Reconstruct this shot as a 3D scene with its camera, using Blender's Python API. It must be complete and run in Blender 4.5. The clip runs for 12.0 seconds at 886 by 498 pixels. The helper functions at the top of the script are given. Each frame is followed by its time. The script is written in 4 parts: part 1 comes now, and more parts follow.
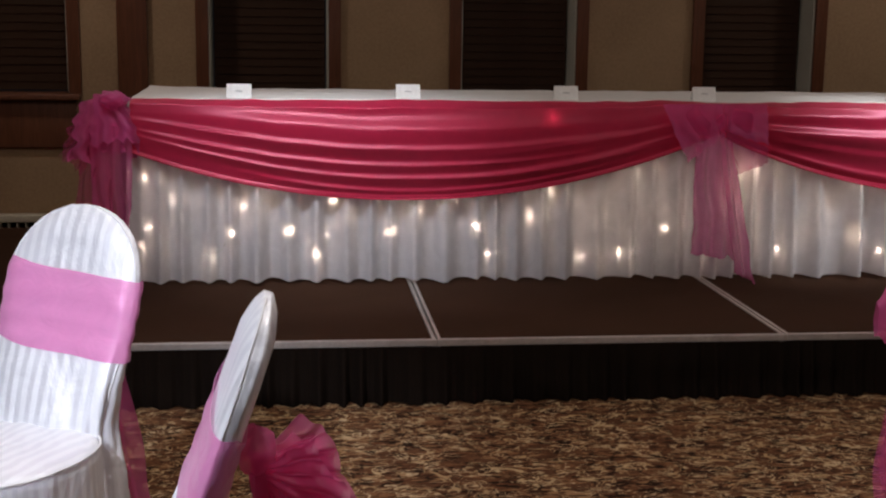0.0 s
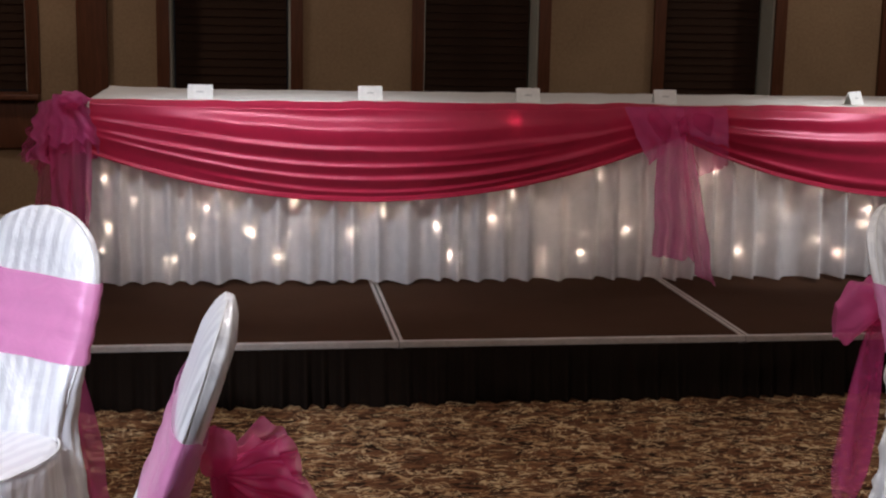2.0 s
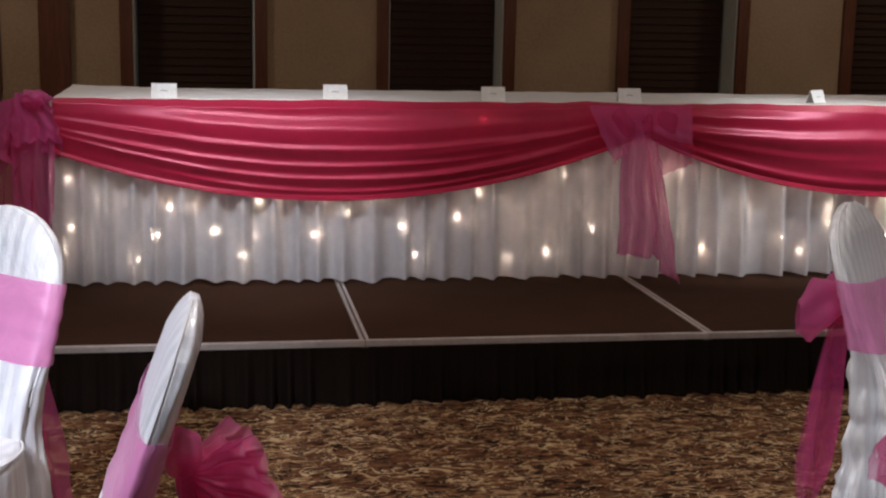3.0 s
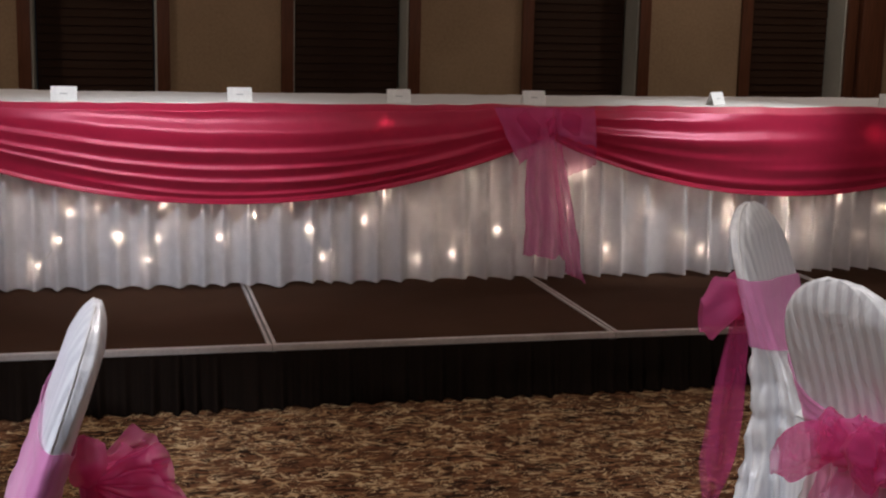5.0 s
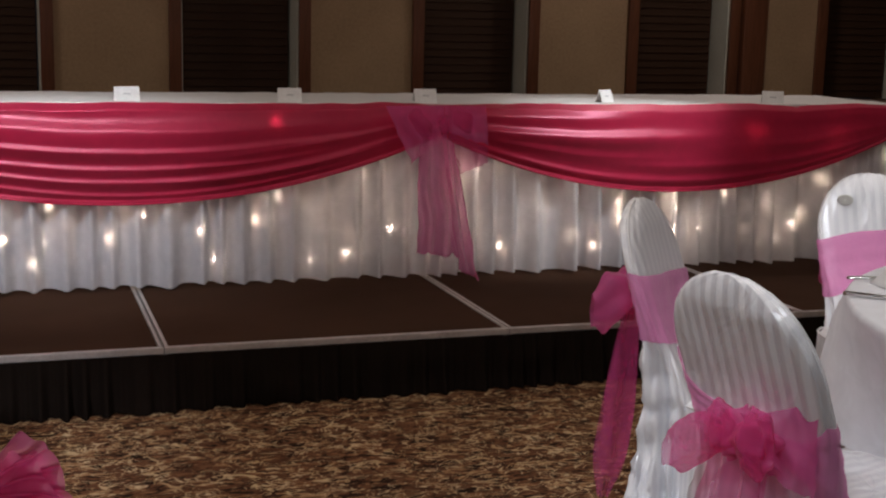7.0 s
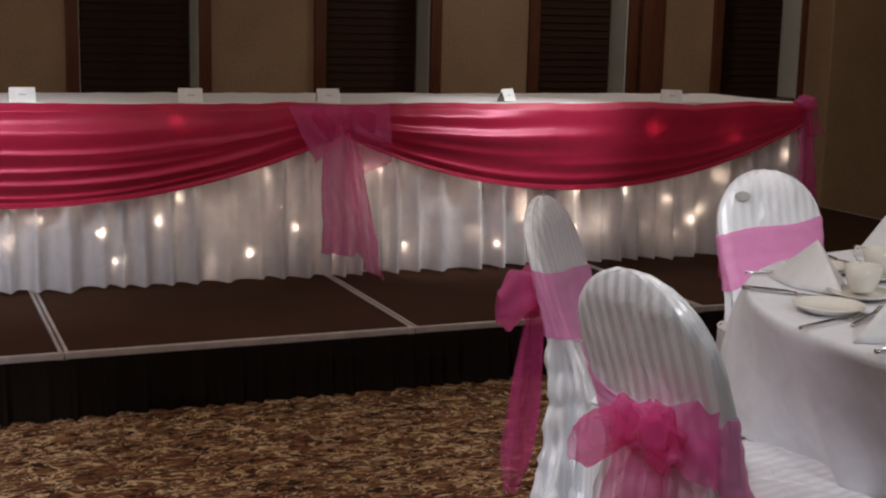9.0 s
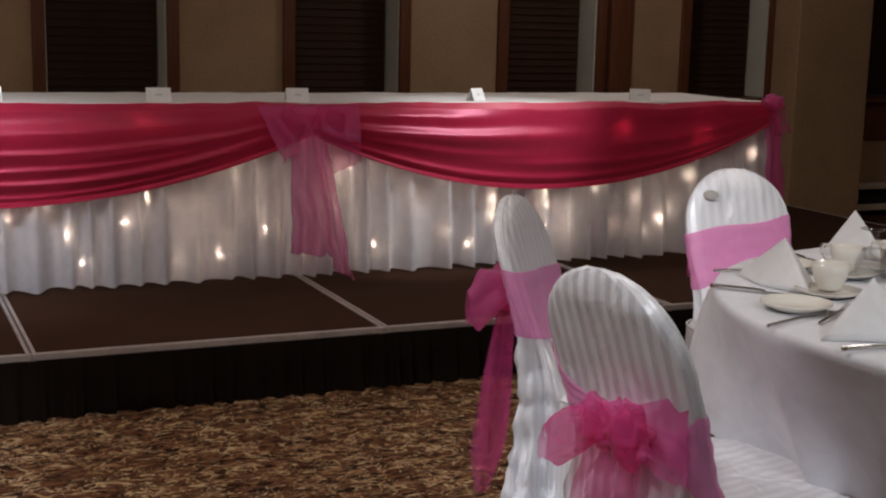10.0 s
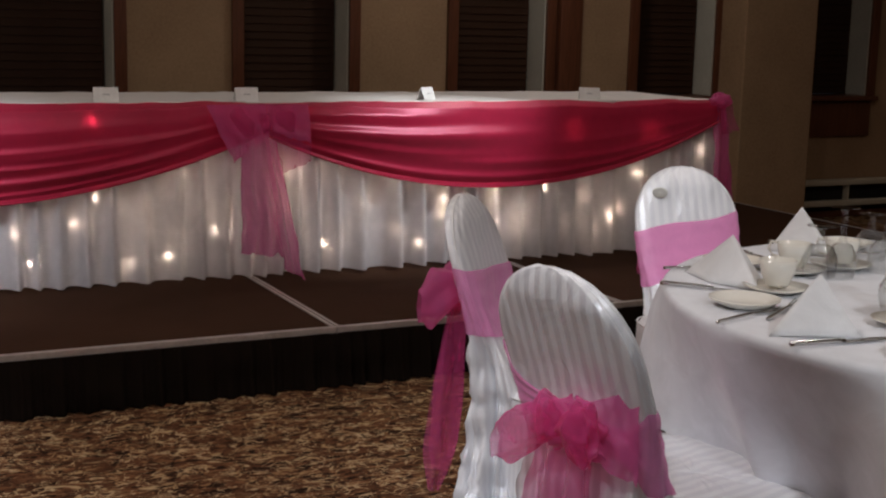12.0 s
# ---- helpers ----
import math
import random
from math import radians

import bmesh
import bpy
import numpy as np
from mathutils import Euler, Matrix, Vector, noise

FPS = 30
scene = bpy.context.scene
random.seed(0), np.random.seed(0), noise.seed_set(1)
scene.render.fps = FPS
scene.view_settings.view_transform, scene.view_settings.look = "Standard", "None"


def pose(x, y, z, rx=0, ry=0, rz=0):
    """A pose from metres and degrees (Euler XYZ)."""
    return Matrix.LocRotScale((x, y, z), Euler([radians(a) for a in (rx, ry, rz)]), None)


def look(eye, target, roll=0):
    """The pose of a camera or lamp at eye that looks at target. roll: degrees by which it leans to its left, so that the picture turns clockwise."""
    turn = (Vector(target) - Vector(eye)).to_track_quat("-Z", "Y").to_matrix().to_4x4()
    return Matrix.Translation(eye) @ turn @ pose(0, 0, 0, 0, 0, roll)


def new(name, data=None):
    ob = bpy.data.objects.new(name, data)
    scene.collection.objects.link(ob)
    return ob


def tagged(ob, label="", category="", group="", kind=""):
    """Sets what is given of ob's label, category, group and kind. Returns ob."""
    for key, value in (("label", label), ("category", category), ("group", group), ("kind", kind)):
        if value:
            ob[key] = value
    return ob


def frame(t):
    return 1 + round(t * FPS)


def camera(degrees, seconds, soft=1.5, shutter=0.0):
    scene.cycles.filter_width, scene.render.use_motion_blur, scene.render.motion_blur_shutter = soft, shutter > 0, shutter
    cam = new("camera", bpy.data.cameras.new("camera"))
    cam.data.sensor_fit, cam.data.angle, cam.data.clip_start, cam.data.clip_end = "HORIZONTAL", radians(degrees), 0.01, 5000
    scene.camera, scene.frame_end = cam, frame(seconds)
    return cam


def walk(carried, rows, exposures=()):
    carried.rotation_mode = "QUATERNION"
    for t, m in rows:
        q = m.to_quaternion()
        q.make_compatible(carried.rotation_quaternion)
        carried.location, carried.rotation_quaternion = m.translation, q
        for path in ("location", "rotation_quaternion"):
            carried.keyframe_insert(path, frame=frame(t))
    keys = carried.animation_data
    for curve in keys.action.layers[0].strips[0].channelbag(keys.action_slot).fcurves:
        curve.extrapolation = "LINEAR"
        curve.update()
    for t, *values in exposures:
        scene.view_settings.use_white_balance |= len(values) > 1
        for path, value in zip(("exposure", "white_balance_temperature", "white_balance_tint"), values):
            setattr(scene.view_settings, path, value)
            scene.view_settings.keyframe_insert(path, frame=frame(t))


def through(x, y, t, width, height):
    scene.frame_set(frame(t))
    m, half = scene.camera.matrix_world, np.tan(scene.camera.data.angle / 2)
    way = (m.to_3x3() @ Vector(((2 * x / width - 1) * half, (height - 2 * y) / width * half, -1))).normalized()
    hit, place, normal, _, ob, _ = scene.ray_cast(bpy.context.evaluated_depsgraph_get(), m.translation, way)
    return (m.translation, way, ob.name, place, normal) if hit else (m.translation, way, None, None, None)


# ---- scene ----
cam = camera(37.65, 12.0, soft=2.2)
EYE = 1.31
# seconds, tilt from straight down, lean, turn: a pan on the spot
ROWS = [
    (0.0, 79.762, -0.733, -6.419),
    (0.5, 79.806, -0.846, -6.659),
    (1.0, 79.866, -0.921, -7.068),
    (1.5, 79.892, -0.894, -7.463),
    (2.0, 79.861, -1.076, -8.051),
    (2.5, 79.851, -1.055, -8.664),
    (3.0, 79.834, -1.140, -9.573),
    (5.0, 80.028, -1.286, -13.703),
    (5.5, 80.066, -1.285, -14.871),
    (6.0, 80.055, -1.322, -16.003),
    (6.5, 80.079, -1.282, -16.969),
    (7.0, 80.067, -1.336, -18.459),
    (9.0, 80.144, -1.360, -22.706),
    (9.5, 80.124, -1.406, -23.558),
    (10.0, 80.151, -1.398, -24.047),
    (10.5, 80.185, -1.392, -24.781),
    (11.0, 80.177, -1.424, -25.346),
    (11.5, 80.172, -1.428, -25.838),
    (12.0, 80.160, -1.378, -26.235),
]
EXPOSURES = [(0.0, 0.0), (6.0, 0.0), (12.0, 0.0)]
walk(cam, [(t, pose(0, 0, EYE, rx, ry, rz)) for t, rx, ry, rz in ROWS], EXPOSURES)

# ---- world and lamps ----
world = bpy.data.worlds.new("world")
world.use_nodes = True
scene.world = world
world.node_tree.nodes["Background"].inputs[0].default_value = (0.5, 0.55, 0.7, 1)
world.node_tree.nodes["Background"].inputs[1].default_value = 0.01


def area_lamp(name, at, target, size, watts, colour):
    data = bpy.data.lights.new(name, "AREA")
    data.shape, data.size, data.energy, data.color = "DISK", size, watts, colour
    ob = new(name, data)
    ob.matrix_world = look(at, target)
    return ob


def spot_lamp(name, at, target, watts, colour, angle=60, blend=0.6, radius=0.06):
    data = bpy.data.lights.new(name, "SPOT")
    data.energy, data.color, data.spot_size, data.spot_blend, data.shadow_soft_size = watts, colour, radians(angle), blend, radius
    ob = new(name, data)
    ob.matrix_world = look(at, target)
    return ob


WARM = (1.0, 0.89, 0.83)
COOL = (0.925, 0.955, 1.0)
COLD = (0.81, 0.86, 1.0)
CEIL = 3.2
# unseen fill lights added under the ceiling: place and watts
FILL_LAMPS = [(0.15, 2.9, 29), (1.7, 3.6, 0.8), (4.0, 3.6, 6), (-1.6, 0.9, 8), (1.7, 0.1, 3), (3.1, 1.9, 14), (-1.3, 5.9, 12), (3.7, 6.0, 11), (6.6, 5.2, 1.2)]
for lx, ly, watts in FILL_LAMPS:
    area_lamp("fill_downlight_lamp", (lx, ly, CEIL - 0.06), (lx, ly, 0), 0.22, watts, WARM)
# unseen spots added at the ceiling, aimed at the guest and head tables
FILL_SPOTS = [((-1.5, -0.2), (-0.52, 2.75, 0.66), 590, COLD, 19, 0.12), ((-2.6, 0.9), (-0.12, 2.0, 0.66), 540, COLD, 24, 0.45), ((-0.6, 0.1), (1.26, 2.32, 0.62), 190, COOL, 20, 0.08), ((-1.2, 3.4), (0.12, 5.24, 0.66), 165, COLD, 33, 0.10),
         ((3.4, 3.8), (2.60, 5.24, 0.82), 260, COOL, 26, 0.10), ((0.9, 0.3), (2.50, 3.40, 0.72), 235, COOL, 14, 0.07), ((0.05, 3.3), (0.15, 5.24, 0.68), 140, COOL, 30, 0.16),
         ((0.6, -2.2), (2.12, 1.82, 0.52), 420, COOL, 19, 0.10)]
for (lx, ly), aim, watts, tone, cone, soft_r in FILL_SPOTS:
    spot_lamp("fill_spot_lamp", (lx, ly, CEIL - 0.22), aim, watts, tone, cone, 1.0, soft_r)

# ---- materials ----


def mat(name, colour, rough=0.6, metal=0.0, spec=0.5):
    m = bpy.data.materials.new(name)
    m.use_nodes = True
    b = m.node_tree.nodes["Principled BSDF"]
    b.inputs["Base Color"].default_value = (*colour, 1)
    b.inputs["Roughness"].default_value = rough
    b.inputs["Metallic"].default_value = metal
    b.inputs["Specular IOR Level"].default_value = spec
    return m


def nodes_of(m):
    t = m.node_tree
    return t.nodes, t.links, t.nodes["Principled BSDF"]


def coords(m, scale=(1, 1, 1), rot=(0, 0, 0), kind="Object"):
    n, l, b = nodes_of(m)
    tc, mp = n.new("ShaderNodeTexCoord"), n.new("ShaderNodeMapping")
    mp.inputs["Scale"].default_value = scale
    mp.inputs["Rotation"].default_value = [radians(a) for a in rot]
    l.new(tc.outputs[kind], mp.inputs["Vector"])
    return mp.outputs["Vector"]


def noise_tex(m, vec, scale, detail=4, rough=0.55, distort=0.0):
    n, l, b = nodes_of(m)
    t = n.new("ShaderNodeTexNoise")
    t.inputs["Scale"].default_value, t.inputs["Detail"].default_value = scale, detail
    t.inputs["Roughness"].default_value, t.inputs["Distortion"].default_value = rough, distort
    l.new(vec, t.inputs["Vector"])
    return t.outputs["Fac"]


def ramp(m, fac, stops):
    n, l, b = nodes_of(m)
    r = n.new("ShaderNodeValToRGB")
    e = r.color_ramp.elements
    while len(e) < len(stops):
        e.new(0.5)
    for el, (p, c) in zip(e, stops):
        el.position, el.color = p, (*c, 1)
    l.new(fac, r.inputs["Fac"])
    return r.outputs["Color"]


def mix(m, fac, a, b_, mode="MIX"):
    n, l, b = nodes_of(m)
    x = n.new("ShaderNodeMix")
    x.data_type, x.blend_type = "RGBA", mode
    for sock, v in ((x.inputs[0], fac), (x.inputs[6], a), (x.inputs[7], b_)):
        if isinstance(v, (int, float)):
            sock.default_value = v
        elif isinstance(v, tuple):
            sock.default_value = (*v, 1)
        else:
            l.new(v, sock)
    return x.outputs[2]


def bump(m, height, strength=0.3, distance=0.01):
    n, l, b = nodes_of(m)
    x = n.new("ShaderNodeBump")
    x.inputs["Strength"].default_value, x.inputs["Distance"].default_value = strength, distance
    l.new(height, x.inputs["Height"])
    l.new(x.outputs["Normal"], b.inputs["Normal"])


def colour_in(m, out):
    n, l, b = nodes_of(m)
    l.new(out, b.inputs["Base Color"])


def varied(name, c1, c2, rough=0.6, scale=6.0, stretch=(1, 1, 1), metal=0.0, spec=0.5, relief=0.15, fine=80.0):
    """A surface with broad blotches of two colours and a fine grain."""
    m = mat(name, c1, rough, metal, spec)
    v = coords(m, stretch)
    broad = noise_tex(m, v, scale, 4)
    grain = noise_tex(m, v, fine, 3)
    c = ramp(m, broad, [(0.3, c1), (0.7, c2)])
    c = mix(m, 0.25, c, ramp(m, grain, [(0.25, tuple(x * 0.6 for x in c1)), (0.75, tuple(min(1, x * 1.3) for x in c2))]))
    colour_in(m, c)
    bump(m, grain, relief, 0.002)
    return m


def carpet_material():
    """Cut-pile carpet: mottled brown ground, soft leafy patches and thin curled tan tendrils."""
    m = mat("patterned_carpet", (0.1, 0.06, 0.03), 0.95, 0, 0.1)
    n, l, b = nodes_of(m)
    base_v = coords(m)
    col = ramp(m, noise_tex(m, base_v, 11, 4), [(0.32, (0.050, 0.020, 0.010)), (0.5, (0.115, 0.049, 0.023)), (0.7, (0.19, 0.084, 0.040))])

    def spun(angle, sx, sy, seed):
        tc, mp = n.new("ShaderNodeTexCoord"), n.new("ShaderNodeMapping")
        mp.inputs["Rotation"].default_value = (0, 0, radians(angle))
        mp.inputs["Scale"].default_value = (sx, sy, 1)
        mp.inputs["Location"].default_value = (seed, seed * 1.7, 0)
        l.new(tc.outputs["Object"], mp.inputs["Vector"])
        return mp.outputs["Vector"]

    for angle, sx, sy, seed, lo, hi, c in ((82, 9, 20, 0.0, 0.58, 0.62, (0.25, 0.115, 0.052)), (48, 8, 20, 7.3, 0.59, 0.62, (0.36, 0.20, 0.097)), (-55, 10, 21, 3.1, 0.59, 0.62, (0.17, 0.072, 0.032)),
                                           (66, 9, 17, 19.4, 0.58, 0.64, (0.024, 0.010, 0.005)), (10, 10, 20, 23.8, 0.58, 0.63, (0.030, 0.012, 0.006))):
        k = ramp(m, noise_tex(m, spun(angle, sx, sy, seed), 1.0, 2, 0.5, 2.0), [(lo, (0, 0, 0)), (hi, (1, 1, 1))])
        col = mix(m, k, col, c)
    for angle, sx, sy, seed, wide, keep, c in ((72, 9, 15, 2.4, 0.026, 0.48, (0.64, 0.45, 0.25)), (128, 10, 16, 9.1, 0.024, 0.50, (0.54, 0.35, 0.18)), (38, 11, 18, 5.7, 0.024, 0.48, (0.68, 0.49, 0.29))):
        v = spun(angle, sx, sy, seed)
        line = ramp(m, noise_tex(m, v, 1.0, 1.0, 0.5, 1.5), [(0.5 - wide, (0, 0, 0)), (0.5 - wide * 0.5, (1, 1, 1)), (0.5 + wide * 0.5, (1, 1, 1)), (0.5 + wide, (0, 0, 0))])
        kept = ramp(m, noise_tex(m, v, 0.9, 2), [(keep, (0, 0, 0)), (keep + 0.05, (1, 1, 1))])
        col = mix(m, mix(m, 1.0, line, kept, "MULTIPLY"), col, c)
    pile = noise_tex(m, base_v, 420, 2)
    col = mix(m, 0.5, col, ramp(m, pile, [(0.3, (0.35, 0.35, 0.35)), (0.7, (1.0, 1.0, 1.0))]), "MULTIPLY")
    colour_in(m, col)
    bump(m, pile, 0.6, 0.004)
    return m


def cloth(name, colour, rough=0.75, sheen=0.2, through=0.0, clear=0.0, scale=300.0, wrinkle=0.12, spec=0.25):
    """Woven cloth: fine weave and broad creases; through: light passed on diffusely; clear: light let through the open weave."""
    m = mat(name, colour, rough, 0, spec)
    n, l, b = nodes_of(m)
    v = coords(m)
    weave = noise_tex(m, v, scale, 2)
    crease = noise_tex(m, v, 14, 5, 0.6, 0.8)
    c = ramp(m, crease, [(0.3, tuple(x * 0.88 for x in colour)), (0.7, colour)])
    colour_in(m, c)
    b.inputs["Sheen Weight"].default_value = sheen
    add = n.new("ShaderNodeMath")
    add.operation = "MULTIPLY_ADD"
    add.inputs[1].default_value = 0.08
    l.new(weave, add.inputs[0])
    l.new(crease, add.inputs[2])
    bump(m, add.outputs[0], wrinkle, 0.02)
    out = n["Material Output"]
    last = b.outputs[0]
    if through:
        tr, mx = n.new("ShaderNodeBsdfTranslucent"), n.new("ShaderNodeMixShader")
        l.new(c, tr.inputs[0])
        mx.inputs[0].default_value = through
        l.new(last, mx.inputs[1])
        l.new(tr.outputs[0], mx.inputs[2])
        last = mx.outputs[0]
    if clear:
        tp, mx = n.new("ShaderNodeBsdfTransparent"), n.new("ShaderNodeMixShader")
        tp.inputs[0].default_value = (*[0.64 + 0.36 * x for x in colour], 1)
        mx.inputs[0].default_value = clear
        l.new(last, mx.inputs[1])
        l.new(tp.outputs[0], mx.inputs[2])
        last = mx.outputs[0]
    l.new(last, out.inputs[0])
    return m


def striped_satin():
    """White satin with woven stripes, alternately glossy and matt; the u coordinate runs across the stripes in metres."""
    m = mat("striped_satin", (0.80, 0.79, 0.80), 0.4, 0, 0.5)
    n, l, b = nodes_of(m)
    uv = n.new("ShaderNodeUVMap")
    sep = n.new("ShaderNodeSeparateXYZ")
    l.new(uv.outputs[0], sep.inputs[0])
    mu = n.new("ShaderNodeMath")
    mu.operation = "MULTIPLY"
    mu.inputs[1].default_value = 2 * math.pi / 0.030
    l.new(sep.outputs[0], mu.inputs[0])
    si = n.new("ShaderNodeMath")
    si.operation = "SINE"
    l.new(mu.outputs[0], si.inputs[0])
    half = n.new("ShaderNodeMath")
    half.operation = "MULTIPLY_ADD"
    half.inputs[1].default_value = half.inputs[2].default_value = 0.5
    l.new(si.outputs[0], half.inputs[0])
    band = ramp(m, half.outputs[0], [(0.40, (0, 0, 0)), (0.60, (1, 1, 1))])
    colour_in(m, mix(m, band, (0.78, 0.79, 0.83), (0.85, 0.86, 0.89)))
    rr = ramp(m, half.outputs[0], [(0.36, (0.42, 0.42, 0.42)), (0.64, (0.58, 0.58, 0.58))])
    l.new(rr, b.inputs["Roughness"])
    l.new(ramp(m, half.outputs[0], [(0.36, (0.33, 0.33, 0.33)), (0.64, (0.05, 0.05, 0.05))]), b.inputs["Metallic"])
    v = coords(m, (1, 1, 0.5))
    bump(m, noise_tex(m, v, 9, 4, 0.5, 0.7), 0.42, 0.035)
    return m


def wood_material(name, c1, c2, stretch=(14, 14, 1.2)):
    m = mat(name, c1, 0.42, 0, 0.4)
    v = coords(m, stretch)
    g = noise_tex(m, v, 3.0, 6, 0.6, 1.2)
    colour_in(m, ramp(m, g, [(0.3, c1), (0.7, c2)]))
    bump(m, g, 0.08, 0.002)
    return m


def glass_material(name, tint=(0.97, 0.975, 0.975), rough=0.03):
    """Thin clear glass: light passes straight on, and the gloss grows towards the rim."""
    m = mat(name, tint, rough)
    n, l, b = nodes_of(m)
    clear, gloss, mx, fr = n.new("ShaderNodeBsdfTransparent"), n.new("ShaderNodeBsdfGlossy"), n.new("ShaderNodeMixShader"), n.new("ShaderNodeLayerWeight")
    clear.inputs[0].default_value = (*tint, 1)
    gloss.inputs["Roughness"].default_value = rough
    fr.inputs["Blend"].default_value = 0.5
    power, share = n.new("ShaderNodeMath"), n.new("ShaderNodeMath")
    power.operation, share.operation = "POWER", "MULTIPLY_ADD"
    power.inputs[1].default_value = 2.2
    share.inputs[1].default_value, share.inputs[2].default_value = 0.55, 0.06
    l.new(fr.outputs["Facing"], power.inputs[0])
    l.new(power.outputs[0], share.inputs[0])
    l.new(share.outputs[0], mx.inputs[0])
    l.new(clear.outputs[0], mx.inputs[1])
    l.new(gloss.outputs[0], mx.inputs[2])
    l.new(mx.outputs[0], n["Material Output"].inputs[0])
    return m


def glow_material(name, colour, strength):
    m = mat(name, colour, 0.5)
    n, l, b = nodes_of(m)
    b.inputs["Emission Color"].default_value = (*colour, 1)
    b.inputs["Emission Strength"].default_value = strength
    return m


CARPET = carpet_material()
PLASTER = varied("tan_plaster", (0.29, 0.18, 0.098), (0.40, 0.258, 0.145), 0.85, 2.2, relief=0.25, fine=60)
CEILING = varied("white_ceiling_paint", (0.62, 0.58, 0.52), (0.7, 0.66, 0.6), 0.9, 3)
WOOD = wood_material("red_brown_wood", (0.10, 0.034, 0.016), (0.165, 0.060, 0.029))
BLIND = wood_material("dark_blind_slat", (0.032, 0.015, 0.008), (0.048, 0.023, 0.013), (1.2, 14, 14))
for socket, value in (("Specular IOR Level", 0.12), ("Roughness", 0.65)):
    BLIND.node_tree.nodes["Principled BSDF"].inputs[socket].default_value = value
JAMB = varied("painted_jamb", (0.52, 0.51, 0.43), (0.60, 0.59, 0.50), 0.6, 4)
HEATER = varied("cream_heater_enamel", (0.5, 0.44, 0.33), (0.56, 0.5, 0.38), 0.45, 5)
DARK = mat("near_black", (0.01, 0.008, 0.006), 0.9)
DECK = varied("brown_deck_carpet", (0.038, 0.017, 0.009), (0.052, 0.024, 0.013), 0.95, 3, spec=0.1, relief=0.4, fine=260)
ALU = varied("worn_aluminium", (0.46, 0.42, 0.40), (0.62, 0.58, 0.55), 0.5, 12, metal=0.55, relief=0.1)
STAGE_SKIRT = cloth("black_pleated_cloth", (0.012, 0.008, 0.006), 0.95, 0.0, spec=0.06)
SHEER = cloth("white_sheer_cloth", (0.79, 0.78, 0.81), 0.6, 0.1, through=0.48, clear=0.042, wrinkle=0.10)
TOP_CLOTH = cloth("warm_white_linen", (0.80, 0.76, 0.73), 0.8, 0.15, wrinkle=0.12)
LINEN = cloth("white_linen", (0.76, 0.775, 0.82), 0.8, 0.15, wrinkle=0.10)
NAPKIN = cloth("white_napkin_cotton", (0.82, 0.82, 0.83), 0.8, 0.15, wrinkle=0.08)
SATIN = cloth("crimson_satin", (0.59, 0.021, 0.078), 0.35, 0.2, through=0.24, wrinkle=0.03, spec=1.0)
SATIN.node_tree.nodes["Principled BSDF"].inputs["Specular Tint"].default_value = (1.0, 0.42, 0.58, 1)
SATIN.node_tree.nodes["Principled BSDF"].inputs["Coat Weight"].default_value = 0.12
SATIN.node_tree.nodes["Principled BSDF"].inputs["Coat Roughness"].default_value = 0.38
ORGANZA = cloth("magenta_organza", (0.95, 0.19, 0.53), 0.40, 0.3, through=0.36, clear=0.53, wrinkle=0.2, spec=0.4)
ORGANZA_FULL = cloth("dense_magenta_organza", (0.93, 0.16, 0.50), 0.40, 0.3, through=0.36, clear=0.36, wrinkle=0.2, spec=0.4)
ORGANZA_THIN = cloth("sheer_magenta_organza", (0.92, 0.13, 0.44), 0.42, 0.3, through=0.40, clear=0.65, wrinkle=0.2, spec=0.4)
PINK = cloth("pink_organza_band", (0.95, 0.31, 0.65), 0.30, 0.3, clear=0.48, wrinkle=0.3)
STRIPED = striped_satin()
CARD = varied("white_card", (0.8, 0.79, 0.76), (0.84, 0.83, 0.8), 0.7, 8)
INK = mat("grey_ink", (0.42, 0.42, 0.42), 0.8)
CHINA = mat("cream_china", (0.78, 0.75, 0.68), 0.12)
STEEL = varied("polished_steel", (0.55, 0.54, 0.53), (0.66, 0.65, 0.63), 0.18, 20, metal=1.0, relief=0.02)
GLASS = glass_material("clear_glass")
BULB = glow_material("fairy_bulb", (1.0, 0.75, 0.56), 84.0)
# soft bulbs added unseen to fill the skirt with glow
BULB_SOFT = glow_material("fill_bulb", (1.0, 0.75, 0.56), 3.6)
WIRE = mat("white_wire", (0.6, 0.6, 0.56), 0.5)
# glow of the added downlights, which stay out of view
LENS_GLOW = glow_material("fill_downlight_glow", (1.0, 0.82, 0.62), 3.0)

# ---- mesh helpers ----


def link(name, bm, material, parent=None, label="", smooth=True):
    me = bpy.data.meshes.new(name)
    bm.normal_update()
    bm.to_mesh(me)
    bm.free()
    me.materials.append(material)
    if smooth:
        for p in me.polygons:
            p.use_smooth = True
    ob = new(name, me)
    if parent:
        ob.parent = parent
    if label:
        ob["label"] = label
    return ob


def part(name, bm, material, parent, label="", smooth=True):
    return link(name, bm, material, parent, label, smooth)


def thing(name, m, label, category, group="", kind=""):
    ob = new(name)
    ob.matrix_world = m
    ob.empty_display_size = 0.1
    return tagged(ob, label, category, group, kind)


def box(x0, x1, y0, y1, z0, z1, bevel=0.0, bm=None):
    bm = bm or bmesh.new()
    r = bmesh.ops.create_cube(bm, size=1)
    vs = r["verts"]
    for v in vs:
        v.co = Vector((x0 + (v.co.x + 0.5) * (x1 - x0), y0 + (v.co.y + 0.5) * (y1 - y0), z0 + (v.co.z + 0.5) * (z1 - z0)))
    if bevel:
        es = list({e for v in vs for e in v.link_edges})
        bmesh.ops.bevel(bm, geom=es, offset=bevel, segments=2, affect="EDGES", profile=0.6)
    return bm


